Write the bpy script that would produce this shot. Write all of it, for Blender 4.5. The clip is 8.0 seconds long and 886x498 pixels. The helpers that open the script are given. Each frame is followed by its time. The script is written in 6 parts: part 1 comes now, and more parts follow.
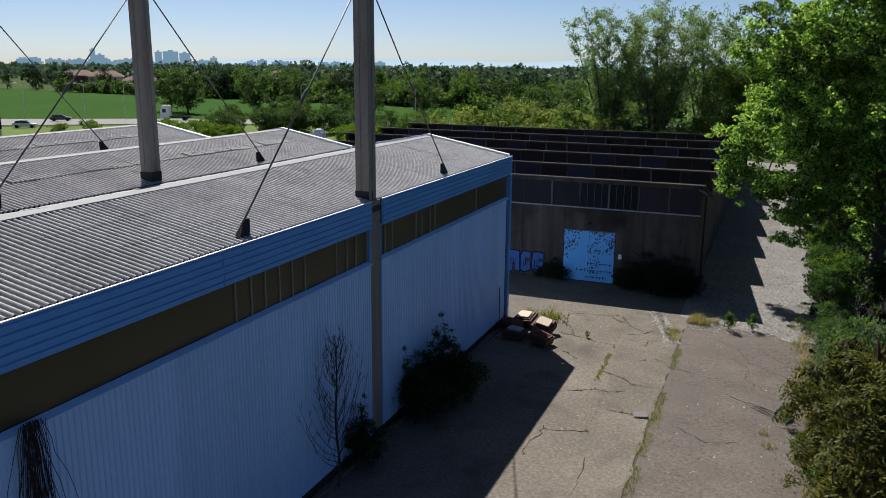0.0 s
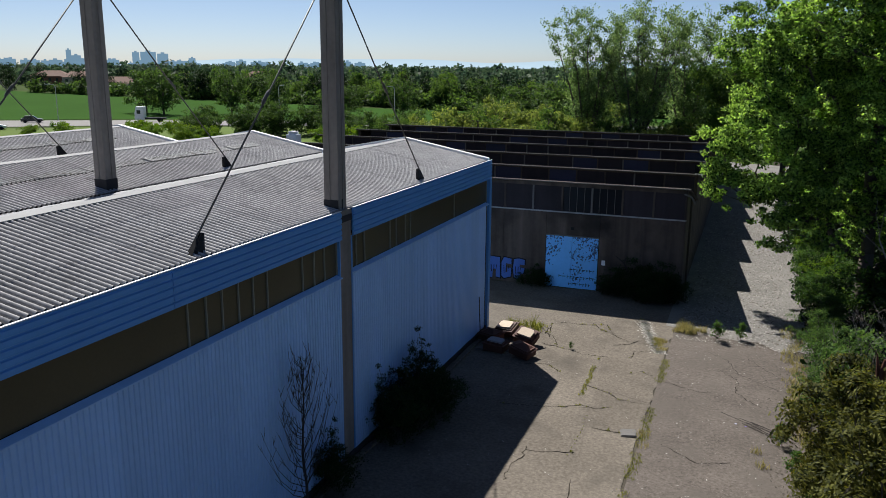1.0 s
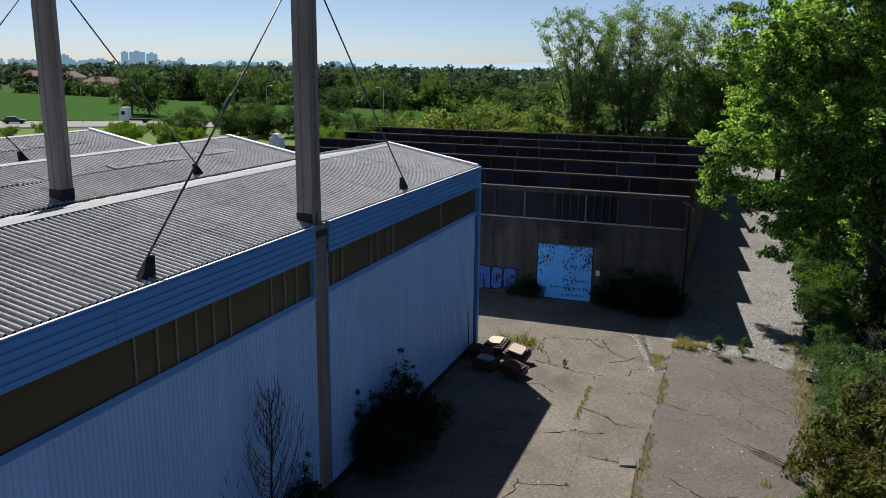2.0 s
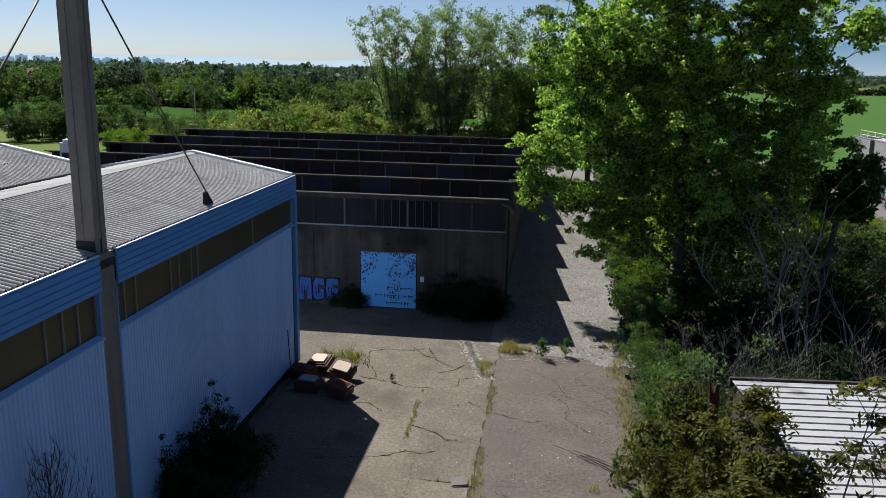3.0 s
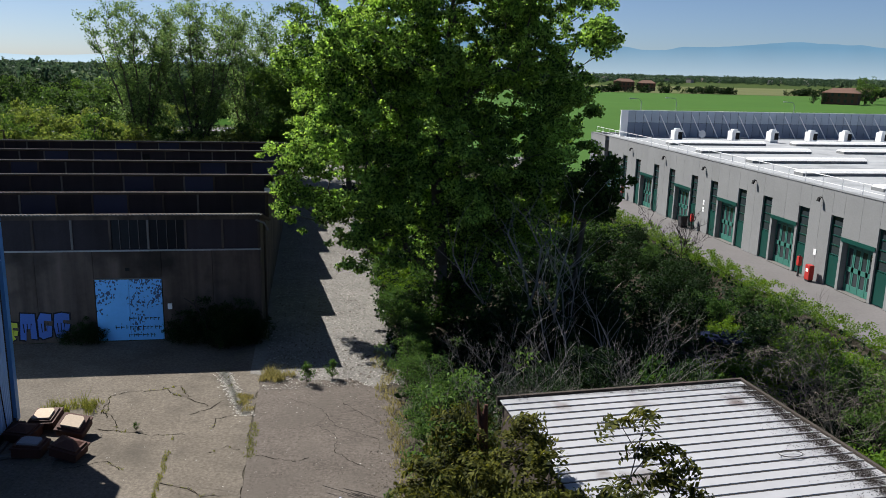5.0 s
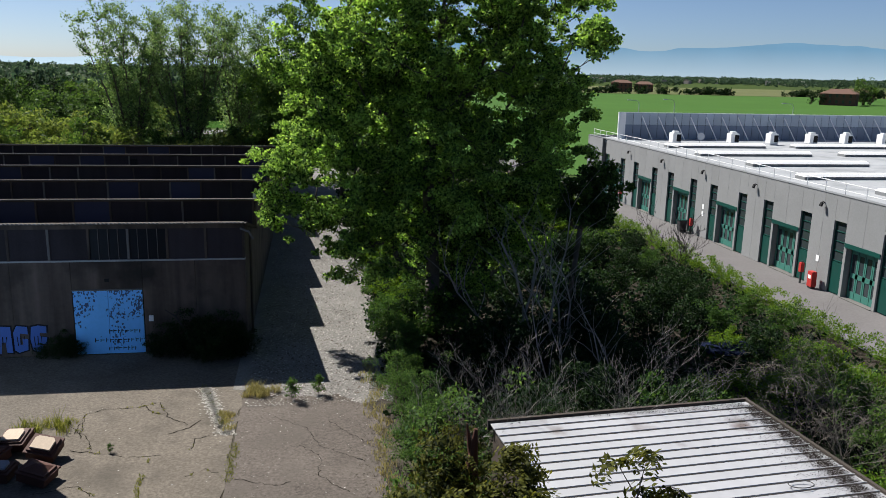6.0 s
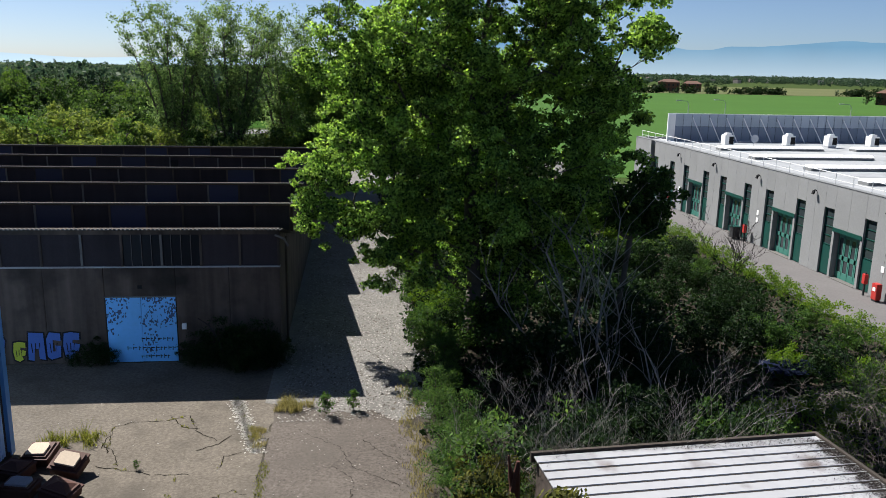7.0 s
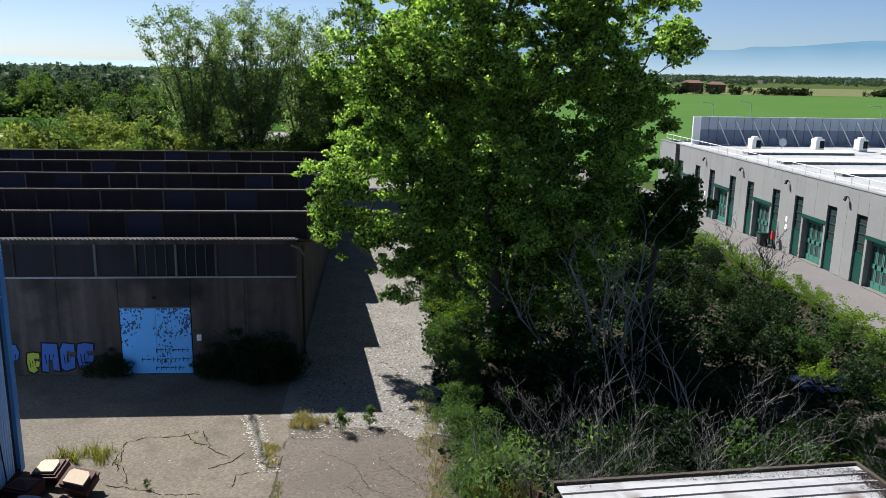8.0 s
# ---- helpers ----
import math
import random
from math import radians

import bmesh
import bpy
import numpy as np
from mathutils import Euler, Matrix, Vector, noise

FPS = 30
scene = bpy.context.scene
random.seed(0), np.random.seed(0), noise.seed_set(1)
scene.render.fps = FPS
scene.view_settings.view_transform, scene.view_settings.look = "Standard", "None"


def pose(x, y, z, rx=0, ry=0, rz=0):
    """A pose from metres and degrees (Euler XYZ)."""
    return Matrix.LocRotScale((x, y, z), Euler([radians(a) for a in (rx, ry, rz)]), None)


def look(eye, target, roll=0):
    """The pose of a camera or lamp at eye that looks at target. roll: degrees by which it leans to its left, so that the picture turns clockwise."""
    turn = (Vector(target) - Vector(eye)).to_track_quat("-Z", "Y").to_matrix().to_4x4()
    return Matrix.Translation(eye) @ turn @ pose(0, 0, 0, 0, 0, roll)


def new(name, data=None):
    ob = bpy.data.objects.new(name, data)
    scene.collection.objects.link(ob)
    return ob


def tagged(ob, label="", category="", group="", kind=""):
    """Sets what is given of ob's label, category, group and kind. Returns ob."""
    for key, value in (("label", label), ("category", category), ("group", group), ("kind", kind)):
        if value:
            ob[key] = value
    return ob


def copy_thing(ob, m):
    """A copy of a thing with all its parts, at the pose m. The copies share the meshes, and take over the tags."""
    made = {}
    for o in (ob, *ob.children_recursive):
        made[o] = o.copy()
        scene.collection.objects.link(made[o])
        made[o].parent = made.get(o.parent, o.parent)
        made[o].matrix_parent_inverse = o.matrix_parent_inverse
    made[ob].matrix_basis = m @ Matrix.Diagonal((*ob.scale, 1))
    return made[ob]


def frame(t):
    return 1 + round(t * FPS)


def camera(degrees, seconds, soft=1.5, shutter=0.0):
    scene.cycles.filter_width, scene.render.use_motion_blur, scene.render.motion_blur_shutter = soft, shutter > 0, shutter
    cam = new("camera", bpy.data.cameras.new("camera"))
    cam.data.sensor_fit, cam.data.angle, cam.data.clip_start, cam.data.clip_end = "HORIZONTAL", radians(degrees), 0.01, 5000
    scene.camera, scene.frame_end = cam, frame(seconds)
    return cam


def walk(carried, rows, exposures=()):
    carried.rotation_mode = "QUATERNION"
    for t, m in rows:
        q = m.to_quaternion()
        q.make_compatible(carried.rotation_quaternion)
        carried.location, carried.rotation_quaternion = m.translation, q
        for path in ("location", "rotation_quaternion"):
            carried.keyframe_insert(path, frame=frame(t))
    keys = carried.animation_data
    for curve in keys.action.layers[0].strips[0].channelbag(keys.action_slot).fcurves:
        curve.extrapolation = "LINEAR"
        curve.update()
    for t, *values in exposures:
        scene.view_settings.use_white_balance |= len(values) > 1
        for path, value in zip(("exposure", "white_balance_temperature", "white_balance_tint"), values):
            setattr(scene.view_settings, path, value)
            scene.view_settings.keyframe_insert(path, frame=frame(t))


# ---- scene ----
cam = camera(58.3, 8.0, soft=0.6)
PATH = [
    (0, (0.263, 0.028, 12.724), (-0.48, 1.83, 12.273), 0.5),
    (0.5, (0.068, 0.792, 12.723), (-0.651, 2.603, 12.274), 0.4),
    (1, (-0.208, 1.664, 12.702), (-0.907, 3.483, 12.253), 0.5),
    (2.3, (-0.921, 4.329, 12.734), (-1.577, 6.165, 12.289), 0.7),
    (2.5, (-0.971, 4.714, 12.779), (-1.588, 6.564, 12.335), 0.7),
    (3, (-0.994, 5.4, 12.953), (-1.249, 7.333, 12.506), 1.1),
    (3.5, (-1.002, 5.746, 13.057), (-0.876, 7.692, 12.612), 1.3),
    (4, (-0.847, 6.277, 13.182), (-0.618, 8.213, 12.737), 1.3),
    (4.5, (-0.693, 6.982, 13.281), (-0.41, 8.912, 12.836), 1.4),
    (5, (-0.519, 7.685, 13.339), (-0.2, 9.609, 12.896), 1.4),
    (5.2, (-0.427, 7.933, 13.347), (-0.094, 9.855, 12.906), 1.3),
    (6.3, (0.145, 9.516, 13.419), (0.454, 11.443, 12.979), 1.3),
    (6.5, (0.206, 9.865, 13.429), (0.48, 11.796, 12.987), 1.3),
    (7, (0.307, 10.69, 13.472), (0.525, 12.628, 13.029), 1.2),
    (7.5, (0.381, 11.399, 13.534), (0.57, 13.341, 13.091), 1.1),
    (8, (0.472, 11.7, 13.676), (0.637, 13.643, 13.235), 1.0),
]
walk(cam, [(t, look(eye, target, roll)) for t, eye, target, roll in PATH], [(0, 0.78, 6200, 10), (2.5, 0.78, 6200, 10), (4.5, 0.82, 6200, 10), (6.5, 0.92, 6200, 10), (8, 1.16, 6200, 10)])

# ---- light ----
SUN = Vector((-0.5745, 0.6556, 1.0)).normalized()
world = bpy.data.worlds.new("sky")
scene.world = world
world.use_nodes = True
wn = world.node_tree
sky = wn.nodes.new("ShaderNodeTexSky")
sky.sky_type = "NISHITA"
sky.sun_disc = False
sky.sun_elevation = math.asin(SUN.z)
sky.sun_rotation = math.atan2(SUN.x, SUN.y)
sky.air_density, sky.dust_density, sky.ozone_density = 0.58, 0.5, 3.4
wn.links.new(sky.outputs[0], wn.nodes["Background"].inputs[0])
wn.nodes["Background"].inputs[1].default_value = 0.05
sun = new("sun", bpy.data.lights.new("sun", "SUN"))
sun.data.energy, sun.data.angle, sun.data.color = 5.0, radians(0.5), (1.0, 0.95, 0.86)
sun.matrix_world = look(SUN * 100, (0, 0, 0))


# ---- materials ----
def mat(name, base, rough=0.85, var=0.18, fine=14.0, wide=0.7, bump=0.25, metal=0.0, rnd=0.0, streak=0.0, spec=0.3, wave=0.0, tint=None, island=0.0, grit=0.0):
    """A surface with grain and stains: two scales of noise, optional upright streaks, and a shift from piece to piece."""
    m = bpy.data.materials.new(name)
    m.use_nodes = True
    t = m.node_tree
    b = t.nodes["Principled BSDF"]
    b.inputs["Roughness"].default_value = rough
    b.inputs["Metallic"].default_value = metal
    b.inputs["Specular IOR Level"].default_value = spec
    co = t.nodes.new("ShaderNodeTexCoord")
    ge = t.nodes.new("ShaderNodeNewGeometry")
    tilt = t.nodes.new("ShaderNodeMapping")
    tilt.inputs["Location"].default_value, tilt.inputs["Rotation"].default_value = (3.1, 7.7, 1.3), (0.61, 0.43, 0.29)
    t.links.new(ge.outputs["Position"], tilt.inputs[0])
    n1, n2 = t.nodes.new("ShaderNodeTexNoise"), t.nodes.new("ShaderNodeTexNoise")
    for n, s, d in ((n1, fine, 5), (n2, wide, 4)):
        n.inputs["Scale"].default_value, n.inputs["Detail"].default_value = s, d
        t.links.new(tilt.outputs[0], n.inputs["Vector"])

    def op(kind, a, c, *rest):
        o = t.nodes.new("ShaderNodeMath")
        o.operation = kind
        for i, v in enumerate((a, c) + rest):
            if isinstance(v, (int, float)):
                o.inputs[i].default_value = v
            else:
                t.links.new(v, o.inputs[i])
        return o.outputs[0]
    f = op("ADD", op("MULTIPLY", n1.outputs[0], 0.45), op("MULTIPLY", n2.outputs[0], 0.55))
    if streak:
        mp = t.nodes.new("ShaderNodeMapping")
        mp.inputs["Scale"].default_value = (2.2, 2.2, 0.16)
        t.links.new(ge.outputs["Position"], mp.inputs[0])
        n3 = t.nodes.new("ShaderNodeTexNoise")
        n3.inputs["Scale"].default_value, n3.inputs["Detail"].default_value = 1.0, 5
        t.links.new(mp.outputs[0], n3.inputs["Vector"])
        f = op("ADD", op("MULTIPLY", f, 1 - streak), op("MULTIPLY", n3.outputs[0], streak))
    k = op("MULTIPLY_ADD", op("SUBTRACT", f, 0.5), 5.0 * var, 1.0)
    if rnd:
        oi = t.nodes.new("ShaderNodeObjectInfo")
        k = op("MULTIPLY", k, op("MULTIPLY_ADD", oi.outputs["Random"], 2 * rnd, 1 - rnd))
    if island:
        k = op("MULTIPLY", k, op("MULTIPLY_ADD", ge.outputs["Random Per Island"], 2 * island, 1 - island))
    if grit:
        n4 = t.nodes.new("ShaderNodeTexNoise")
        n4.inputs["Scale"].default_value, n4.inputs["Detail"].default_value, n4.inputs["Roughness"].default_value = 9.0, 8, 0.8
        t.links.new(tilt.outputs[0], n4.inputs["Vector"])
        k = op("MULTIPLY", k, op("MULTIPLY_ADD", op("SUBTRACT", n4.outputs[0], 0.5), 6 * grit, 1.0))
    # Darker in the corrugation's troughs, a little lighter on its crests.
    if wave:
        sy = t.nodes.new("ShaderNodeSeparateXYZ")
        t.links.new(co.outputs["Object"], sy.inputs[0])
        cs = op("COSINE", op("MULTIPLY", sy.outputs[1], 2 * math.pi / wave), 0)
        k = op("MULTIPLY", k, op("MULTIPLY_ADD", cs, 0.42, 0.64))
    k = op("MAXIMUM", k, 0.05)
    mul = t.nodes.new("ShaderNodeVectorMath")
    mul.operation = "SCALE"
    mul.inputs[0].default_value = base
    t.links.new(k, mul.inputs["Scale"])
    out = mul.outputs[0]
    if tint:
        mx = t.nodes.new("ShaderNodeMix")
        mx.data_type = "RGBA"
        mx.inputs["B"].default_value = (*tint[:3], 1)
        sm = t.nodes.new("ShaderNodeMapRange")
        sm.inputs[1].default_value, sm.inputs[2].default_value = tint[3], tint[4]
        nt = t.nodes.new("ShaderNodeTexNoise")
        nt.inputs["Scale"].default_value, nt.inputs["Detail"].default_value = tint[5], 6
        t.links.new(tilt.outputs[0], nt.inputs["Vector"])
        t.links.new(nt.outputs[0], sm.inputs[0])
        t.links.new(sm.outputs[0], mx.inputs[0])
        t.links.new(out, mx.inputs["A"])
        out = mx.outputs["Result"]
    t.links.new(out, b.inputs["Base Color"])
    if bump:
        bp = t.nodes.new("ShaderNodeBump")
        bp.inputs["Strength"].default_value, bp.inputs["Distance"].default_value = bump, 0.02
        t.links.new(f, bp.inputs["Height"])
        t.links.new(bp.outputs[0], b.inputs["Normal"])
    return m


def leaf_mat(name, a, c, glow=0.4, wide=0.25):
    """Leaves: two greens from leaf to leaf, light passing through."""
    m = bpy.data.materials.new(name)
    m.use_nodes = True
    t = m.node_tree
    b = t.nodes["Principled BSDF"]
    b.inputs["Roughness"].default_value = 0.6
    b.inputs["Specular IOR Level"].default_value = 0.08
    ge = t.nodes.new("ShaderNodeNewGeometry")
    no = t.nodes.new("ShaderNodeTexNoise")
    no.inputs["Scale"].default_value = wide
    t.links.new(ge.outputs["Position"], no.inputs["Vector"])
    # Skewed to many dark, few bright leaves: light-and-shade contrast put into the greens.
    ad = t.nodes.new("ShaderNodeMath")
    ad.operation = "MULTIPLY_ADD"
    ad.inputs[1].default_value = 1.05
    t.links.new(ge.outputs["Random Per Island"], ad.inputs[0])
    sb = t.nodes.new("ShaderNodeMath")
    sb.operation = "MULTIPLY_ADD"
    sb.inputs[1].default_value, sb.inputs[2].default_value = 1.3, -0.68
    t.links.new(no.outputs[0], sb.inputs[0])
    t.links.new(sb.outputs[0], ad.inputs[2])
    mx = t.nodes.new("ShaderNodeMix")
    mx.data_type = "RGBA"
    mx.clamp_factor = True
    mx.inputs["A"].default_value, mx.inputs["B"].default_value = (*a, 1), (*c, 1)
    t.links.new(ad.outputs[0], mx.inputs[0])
    t.links.new(mx.outputs["Result"], b.inputs["Base Color"])
    tr = t.nodes.new("ShaderNodeBsdfTranslucent")
    hs = t.nodes.new("ShaderNodeHueSaturation")
    hs.inputs["Hue"].default_value, hs.inputs["Saturation"].default_value, hs.inputs["Value"].default_value = 0.485, 1.12, 1.95
    t.links.new(mx.outputs["Result"], hs.inputs["Color"])
    t.links.new(hs.outputs[0], tr.inputs[0])
    ms = t.nodes.new("ShaderNodeMixShader")
    ms.inputs[0].default_value = 0.85 * glow
    t.links.new(b.outputs[0], ms.inputs[1])
    t.links.new(tr.outputs[0], ms.inputs[2])
    t.links.new(ms.outputs[0], t.nodes["Material Output"].inputs[0])
    return m


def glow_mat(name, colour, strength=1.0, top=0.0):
    """The far distance: a plain backdrop, haze painted in as blue glow, paler below top."""
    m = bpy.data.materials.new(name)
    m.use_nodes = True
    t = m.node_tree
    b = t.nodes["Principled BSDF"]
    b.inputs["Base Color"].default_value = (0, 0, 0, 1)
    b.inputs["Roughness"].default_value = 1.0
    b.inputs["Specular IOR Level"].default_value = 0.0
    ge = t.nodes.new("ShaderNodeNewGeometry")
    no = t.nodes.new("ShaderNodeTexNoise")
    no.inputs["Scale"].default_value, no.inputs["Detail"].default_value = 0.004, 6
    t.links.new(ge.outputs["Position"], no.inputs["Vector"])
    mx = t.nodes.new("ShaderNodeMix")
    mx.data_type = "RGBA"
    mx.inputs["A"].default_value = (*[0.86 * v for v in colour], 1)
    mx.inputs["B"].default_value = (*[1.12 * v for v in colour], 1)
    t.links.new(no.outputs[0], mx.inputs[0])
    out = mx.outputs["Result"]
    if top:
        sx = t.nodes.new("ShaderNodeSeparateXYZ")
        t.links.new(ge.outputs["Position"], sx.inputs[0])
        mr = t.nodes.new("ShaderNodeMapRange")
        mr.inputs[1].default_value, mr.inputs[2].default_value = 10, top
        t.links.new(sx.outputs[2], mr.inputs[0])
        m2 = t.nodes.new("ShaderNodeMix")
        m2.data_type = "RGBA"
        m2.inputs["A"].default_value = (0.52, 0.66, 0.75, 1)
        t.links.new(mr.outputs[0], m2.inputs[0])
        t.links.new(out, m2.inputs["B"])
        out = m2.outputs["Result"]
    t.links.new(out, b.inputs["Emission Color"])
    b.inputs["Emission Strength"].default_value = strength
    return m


def glass_mat(name, base, rough=0.08, spec=0.6):
    m = bpy.data.materials.new(name)
    m.use_nodes = True
    b = m.node_tree.nodes["Principled BSDF"]
    b.inputs["Base Color"].default_value = (*base, 1)
    b.inputs["Roughness"].default_value = rough
    b.inputs["Specular IOR Level"].default_value = spec
    return m


M_BLUE = mat("blue_painted_sheet", (0.33, 0.51, 0.80), rough=0.5, var=0.10, fine=5, wide=0.35, bump=0.05, streak=0.35, rnd=0.04)
M_FASCIA = mat("blue_fascia_metal", (0.10, 0.27, 0.58), rough=0.4, var=0.07, bump=0.03, streak=0.3)
M_WHITE_TRIM = mat("white_metal_trim", (0.6375, 0.6545, 0.68), rough=0.45, var=0.08, bump=0.05)
M_BROWN_PANE = mat("brown_pane", (0.065, 0.054, 0.028), rough=0.35, var=0.12, bump=0.02, rnd=0.08)
M_MULL = mat("dull_mullion", (0.22, 0.21, 0.17), rough=0.6, var=0.1, bump=0.02)
M_FLASH = mat("smooth_roof_flashing", (0.2125, 0.2125, 0.2167), rough=0.75, var=0.14, fine=4, wide=0.6, bump=0.1, rnd=0.04)
M_ALU = mat("aluminium", (0.4675, 0.476, 0.493), rough=0.45, var=0.08, bump=0.03, metal=0.3)
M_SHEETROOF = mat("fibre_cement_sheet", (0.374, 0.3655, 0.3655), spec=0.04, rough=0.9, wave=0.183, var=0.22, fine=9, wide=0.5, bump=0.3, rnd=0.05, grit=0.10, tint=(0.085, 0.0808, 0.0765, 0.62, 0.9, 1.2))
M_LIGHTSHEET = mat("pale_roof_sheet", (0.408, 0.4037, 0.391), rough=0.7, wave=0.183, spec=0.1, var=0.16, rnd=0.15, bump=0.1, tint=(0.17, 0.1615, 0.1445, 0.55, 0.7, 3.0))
M_MAST = mat("mast_concrete", (0.20, 0.178, 0.16), rough=0.9, var=0.4, fine=6, streak=0.6, bump=0.3)
M_BITUMEN = mat("bitumen", (0.03, 0.03, 0.033), rough=0.9, var=0.15)
M_CABLE = mat("steel_cable", (0.085, 0.0808, 0.0765), rough=0.6, var=0.15, metal=0.4, bump=0.0)
M_OLDCONC = mat("stained_concrete", (0.074, 0.057, 0.047), rough=0.95, var=0.55, fine=5, wide=0.5, streak=0.7, bump=0.35, rnd=0.05, tint=(0.025, 0.021, 0.018, 0.52, 0.70, 0.45))
M_OLDPANEL = mat("grimy_glazing_panel", (0.034, 0.029, 0.033), spec=0.08, rough=0.7, var=0.3, streak=0.4, bump=0.1, rnd=0.18)
M_DARKGLASS = glass_mat("dark_broken_glazing", (0.008, 0.009, 0.012), 0.4, 0.15)
M_BLUEPANE = mat("blue_patch_pane", (0.017, 0.022, 0.055), rough=0.5, var=0.15, bump=0.05, rnd=0.2)
M_OLDROOF = mat("old_corrugated_roof", (0.0595, 0.0544, 0.051), rough=0.95, var=0.2, rnd=0.08, bump=0.3)
M_LIP = mat("pale_corrugated_lip", (0.125, 0.118, 0.112), rough=0.9, var=0.2, bump=0.2)
M_DOORBLUE = mat("peeling_blue_door", (0.16, 0.46, 0.86), rough=0.6, var=0.10, fine=6, streak=0.2, bump=0.2)
pt = M_DOORBLUE.node_tree
pb = pt.nodes["Principled BSDF"]
vo = pt.nodes.new("ShaderNodeTexVoronoi")
vo.distance = "CHEBYCHEV"
vo.inputs["Randomness"].default_value = 0.85
vo.inputs["Scale"].default_value = 1.0
pm = pt.nodes.new("ShaderNodeMapping")
pm.inputs["Scale"].default_value = (15.0, 15.0, 11.0)
pg = pt.nodes.new("ShaderNodeNewGeometry")
pn = pt.nodes.new("ShaderNodeTexNoise")
pn.inputs["Scale"].default_value, pn.inputs["Detail"].default_value = 0.9, 3
pt.links.new(pg.outputs["Position"], pm.inputs[0])
pt.links.new(pm.outputs[0], vo.inputs["Vector"])
pt.links.new(pg.outputs["Position"], pn.inputs["Vector"])
sp = pt.nodes.new("ShaderNodeSeparateColor")
pt.links.new(vo.outputs["Color"], sp.inputs[0])
pa = pt.nodes.new("ShaderNodeMath")
pa.operation = "MULTIPLY_ADD"
pa.inputs[1].default_value = 2.4
pt.links.new(pn.outputs[0], pa.inputs[0])
pt.links.new(sp.outputs[0], pa.inputs[2])
pc = pt.nodes.new("ShaderNodeMath")
pc.operation = "GREATER_THAN"
pc.inputs[1].default_value = 2.48
pz = pt.nodes.new("ShaderNodeSeparateXYZ")
pt.links.new(pg.outputs["Position"], pz.inputs[0])
pk = pt.nodes.new("ShaderNodeMath")
pk.operation = "MULTIPLY_ADD"
pk.inputs[1].default_value = 0.22
pt.links.new(pz.outputs[2], pk.inputs[0])
pt.links.new(pa.outputs[0], pk.inputs[2])
pt.links.new(pk.outputs[0], pc.inputs[0])
pd = pt.nodes.new("ShaderNodeMix")
pd.data_type = "RGBA"
pd.inputs["B"].default_value = (0.05, 0.085, 0.18, 1)
pt.links.new(pb.inputs["Base Color"].links[0].from_socket, pd.inputs["A"])
pt.links.new(pc.outputs[0], pd.inputs[0])
pt.links.new(pd.outputs["Result"], pb.inputs["Base Color"])
M_CONC = mat("yard_concrete", (0.136, 0.118, 0.098), spec=0.04, rough=0.95, var=0.24, fine=9, wide=0.3, bump=0.1, rnd=0.06, grit=0.24, tint=(0.0765, 0.068, 0.0578, 0.52, 0.82, 0.55))
M_ASPH = mat("worn_asphalt", (0.107, 0.092, 0.081), spec=0.04, rough=0.95, var=0.26, fine=10, wide=0.5, bump=0.4, grit=0.38, tint=(0.102, 0.0892, 0.0782, 0.50, 0.72, 0.6))
M_GRAVEL = mat("leaf_littered_gravel", (0.175, 0.165, 0.153), spec=0.04, rough=0.95, var=0.25, fine=12, wide=0.5, bump=0.8, grit=0.32)
M_JOINT = mat("joint_dirt", (0.0638, 0.0561, 0.0442), spec=0.04, rough=1.0, var=0.3, bump=0.4)
M_SOIL = mat("dark_soil", (0.0425, 0.0365, 0.0281), spec=0.04, rough=1.0, var=0.3, bump=0.6)
M_GROUND = mat("rough_grass_ground", (0.0425, 0.0638, 0.017), spec=0.04, rough=1.0, var=0.25, fine=2, wide=0.05, bump=0.5)
M_FIELD = mat("green_crop", (0.0527, 0.1122, 0.0238), spec=0.04, rough=0.9, var=0.10, fine=1.5, wide=0.03, bump=0.5)
M_CRACK = mat("black_crack_dirt", (0.016, 0.014, 0.011), spec=0.02, rough=1.0, var=0.3, bump=0.0)
# Darker than M_FIELD: the backlit look of this field is put into colour.
M_BACKLIT_CROP = mat("backlit_green_crop", (0.028, 0.07, 0.010), spec=0.02, rough=1.0, var=0.14, fine=1.2, wide=0.04, bump=0.2)
M_FIELD2 = mat("pale_field", (0.1062, 0.1148, 0.051), spec=0.04, rough=0.9, var=0.2, fine=0.3, wide=0.012, bump=0.2)
M_ROAD = mat("far_road", (0.221, 0.2125, 0.204), spec=0.04, rough=0.9, var=0.1, bump=0.1)
M_PAVE = mat("side_road_asphalt", (0.1403, 0.1318, 0.1318), spec=0.04, rough=0.95, var=0.13, fine=6, wide=0.3, bump=0.3, grit=0.08)
M_MODCONC = mat("pale_precast_concrete", (0.2167, 0.2193, 0.2227), rough=0.9, var=0.09, fine=8, wide=0.5, bump=0.15, rnd=0.03, grit=0.05)
M_GREEN = mat("green_painted_metal", (0.0068, 0.0527, 0.0425), rough=0.4, var=0.08, bump=0.02, rnd=0.05)
M_GREENLT = mat("light_green_door_paint", (0.0467, 0.1615, 0.1318), rough=0.45, var=0.08, bump=0.02)
M_WINGLASS = glass_mat("window_glass", (0.03, 0.04, 0.045), 0.1)
M_WHITEROOF = mat("white_roof_membrane", (0.306, 0.3145, 0.3272), spec=0.04, rough=0.8, var=0.16, fine=1.5, wide=0.12, bump=0.1, grit=0.06, tint=(0.204, 0.2125, 0.221, 0.5, 0.75, 0.4))
M_METALSHEET = mat("white_metal_roof_sheet", (0.335, 0.335, 0.35), rough=0.5, var=0.10, fine=3, wide=0.4, bump=0.05, rnd=0.03, tint=(0.136, 0.1105, 0.102, 0.62, 0.74, 0.55))
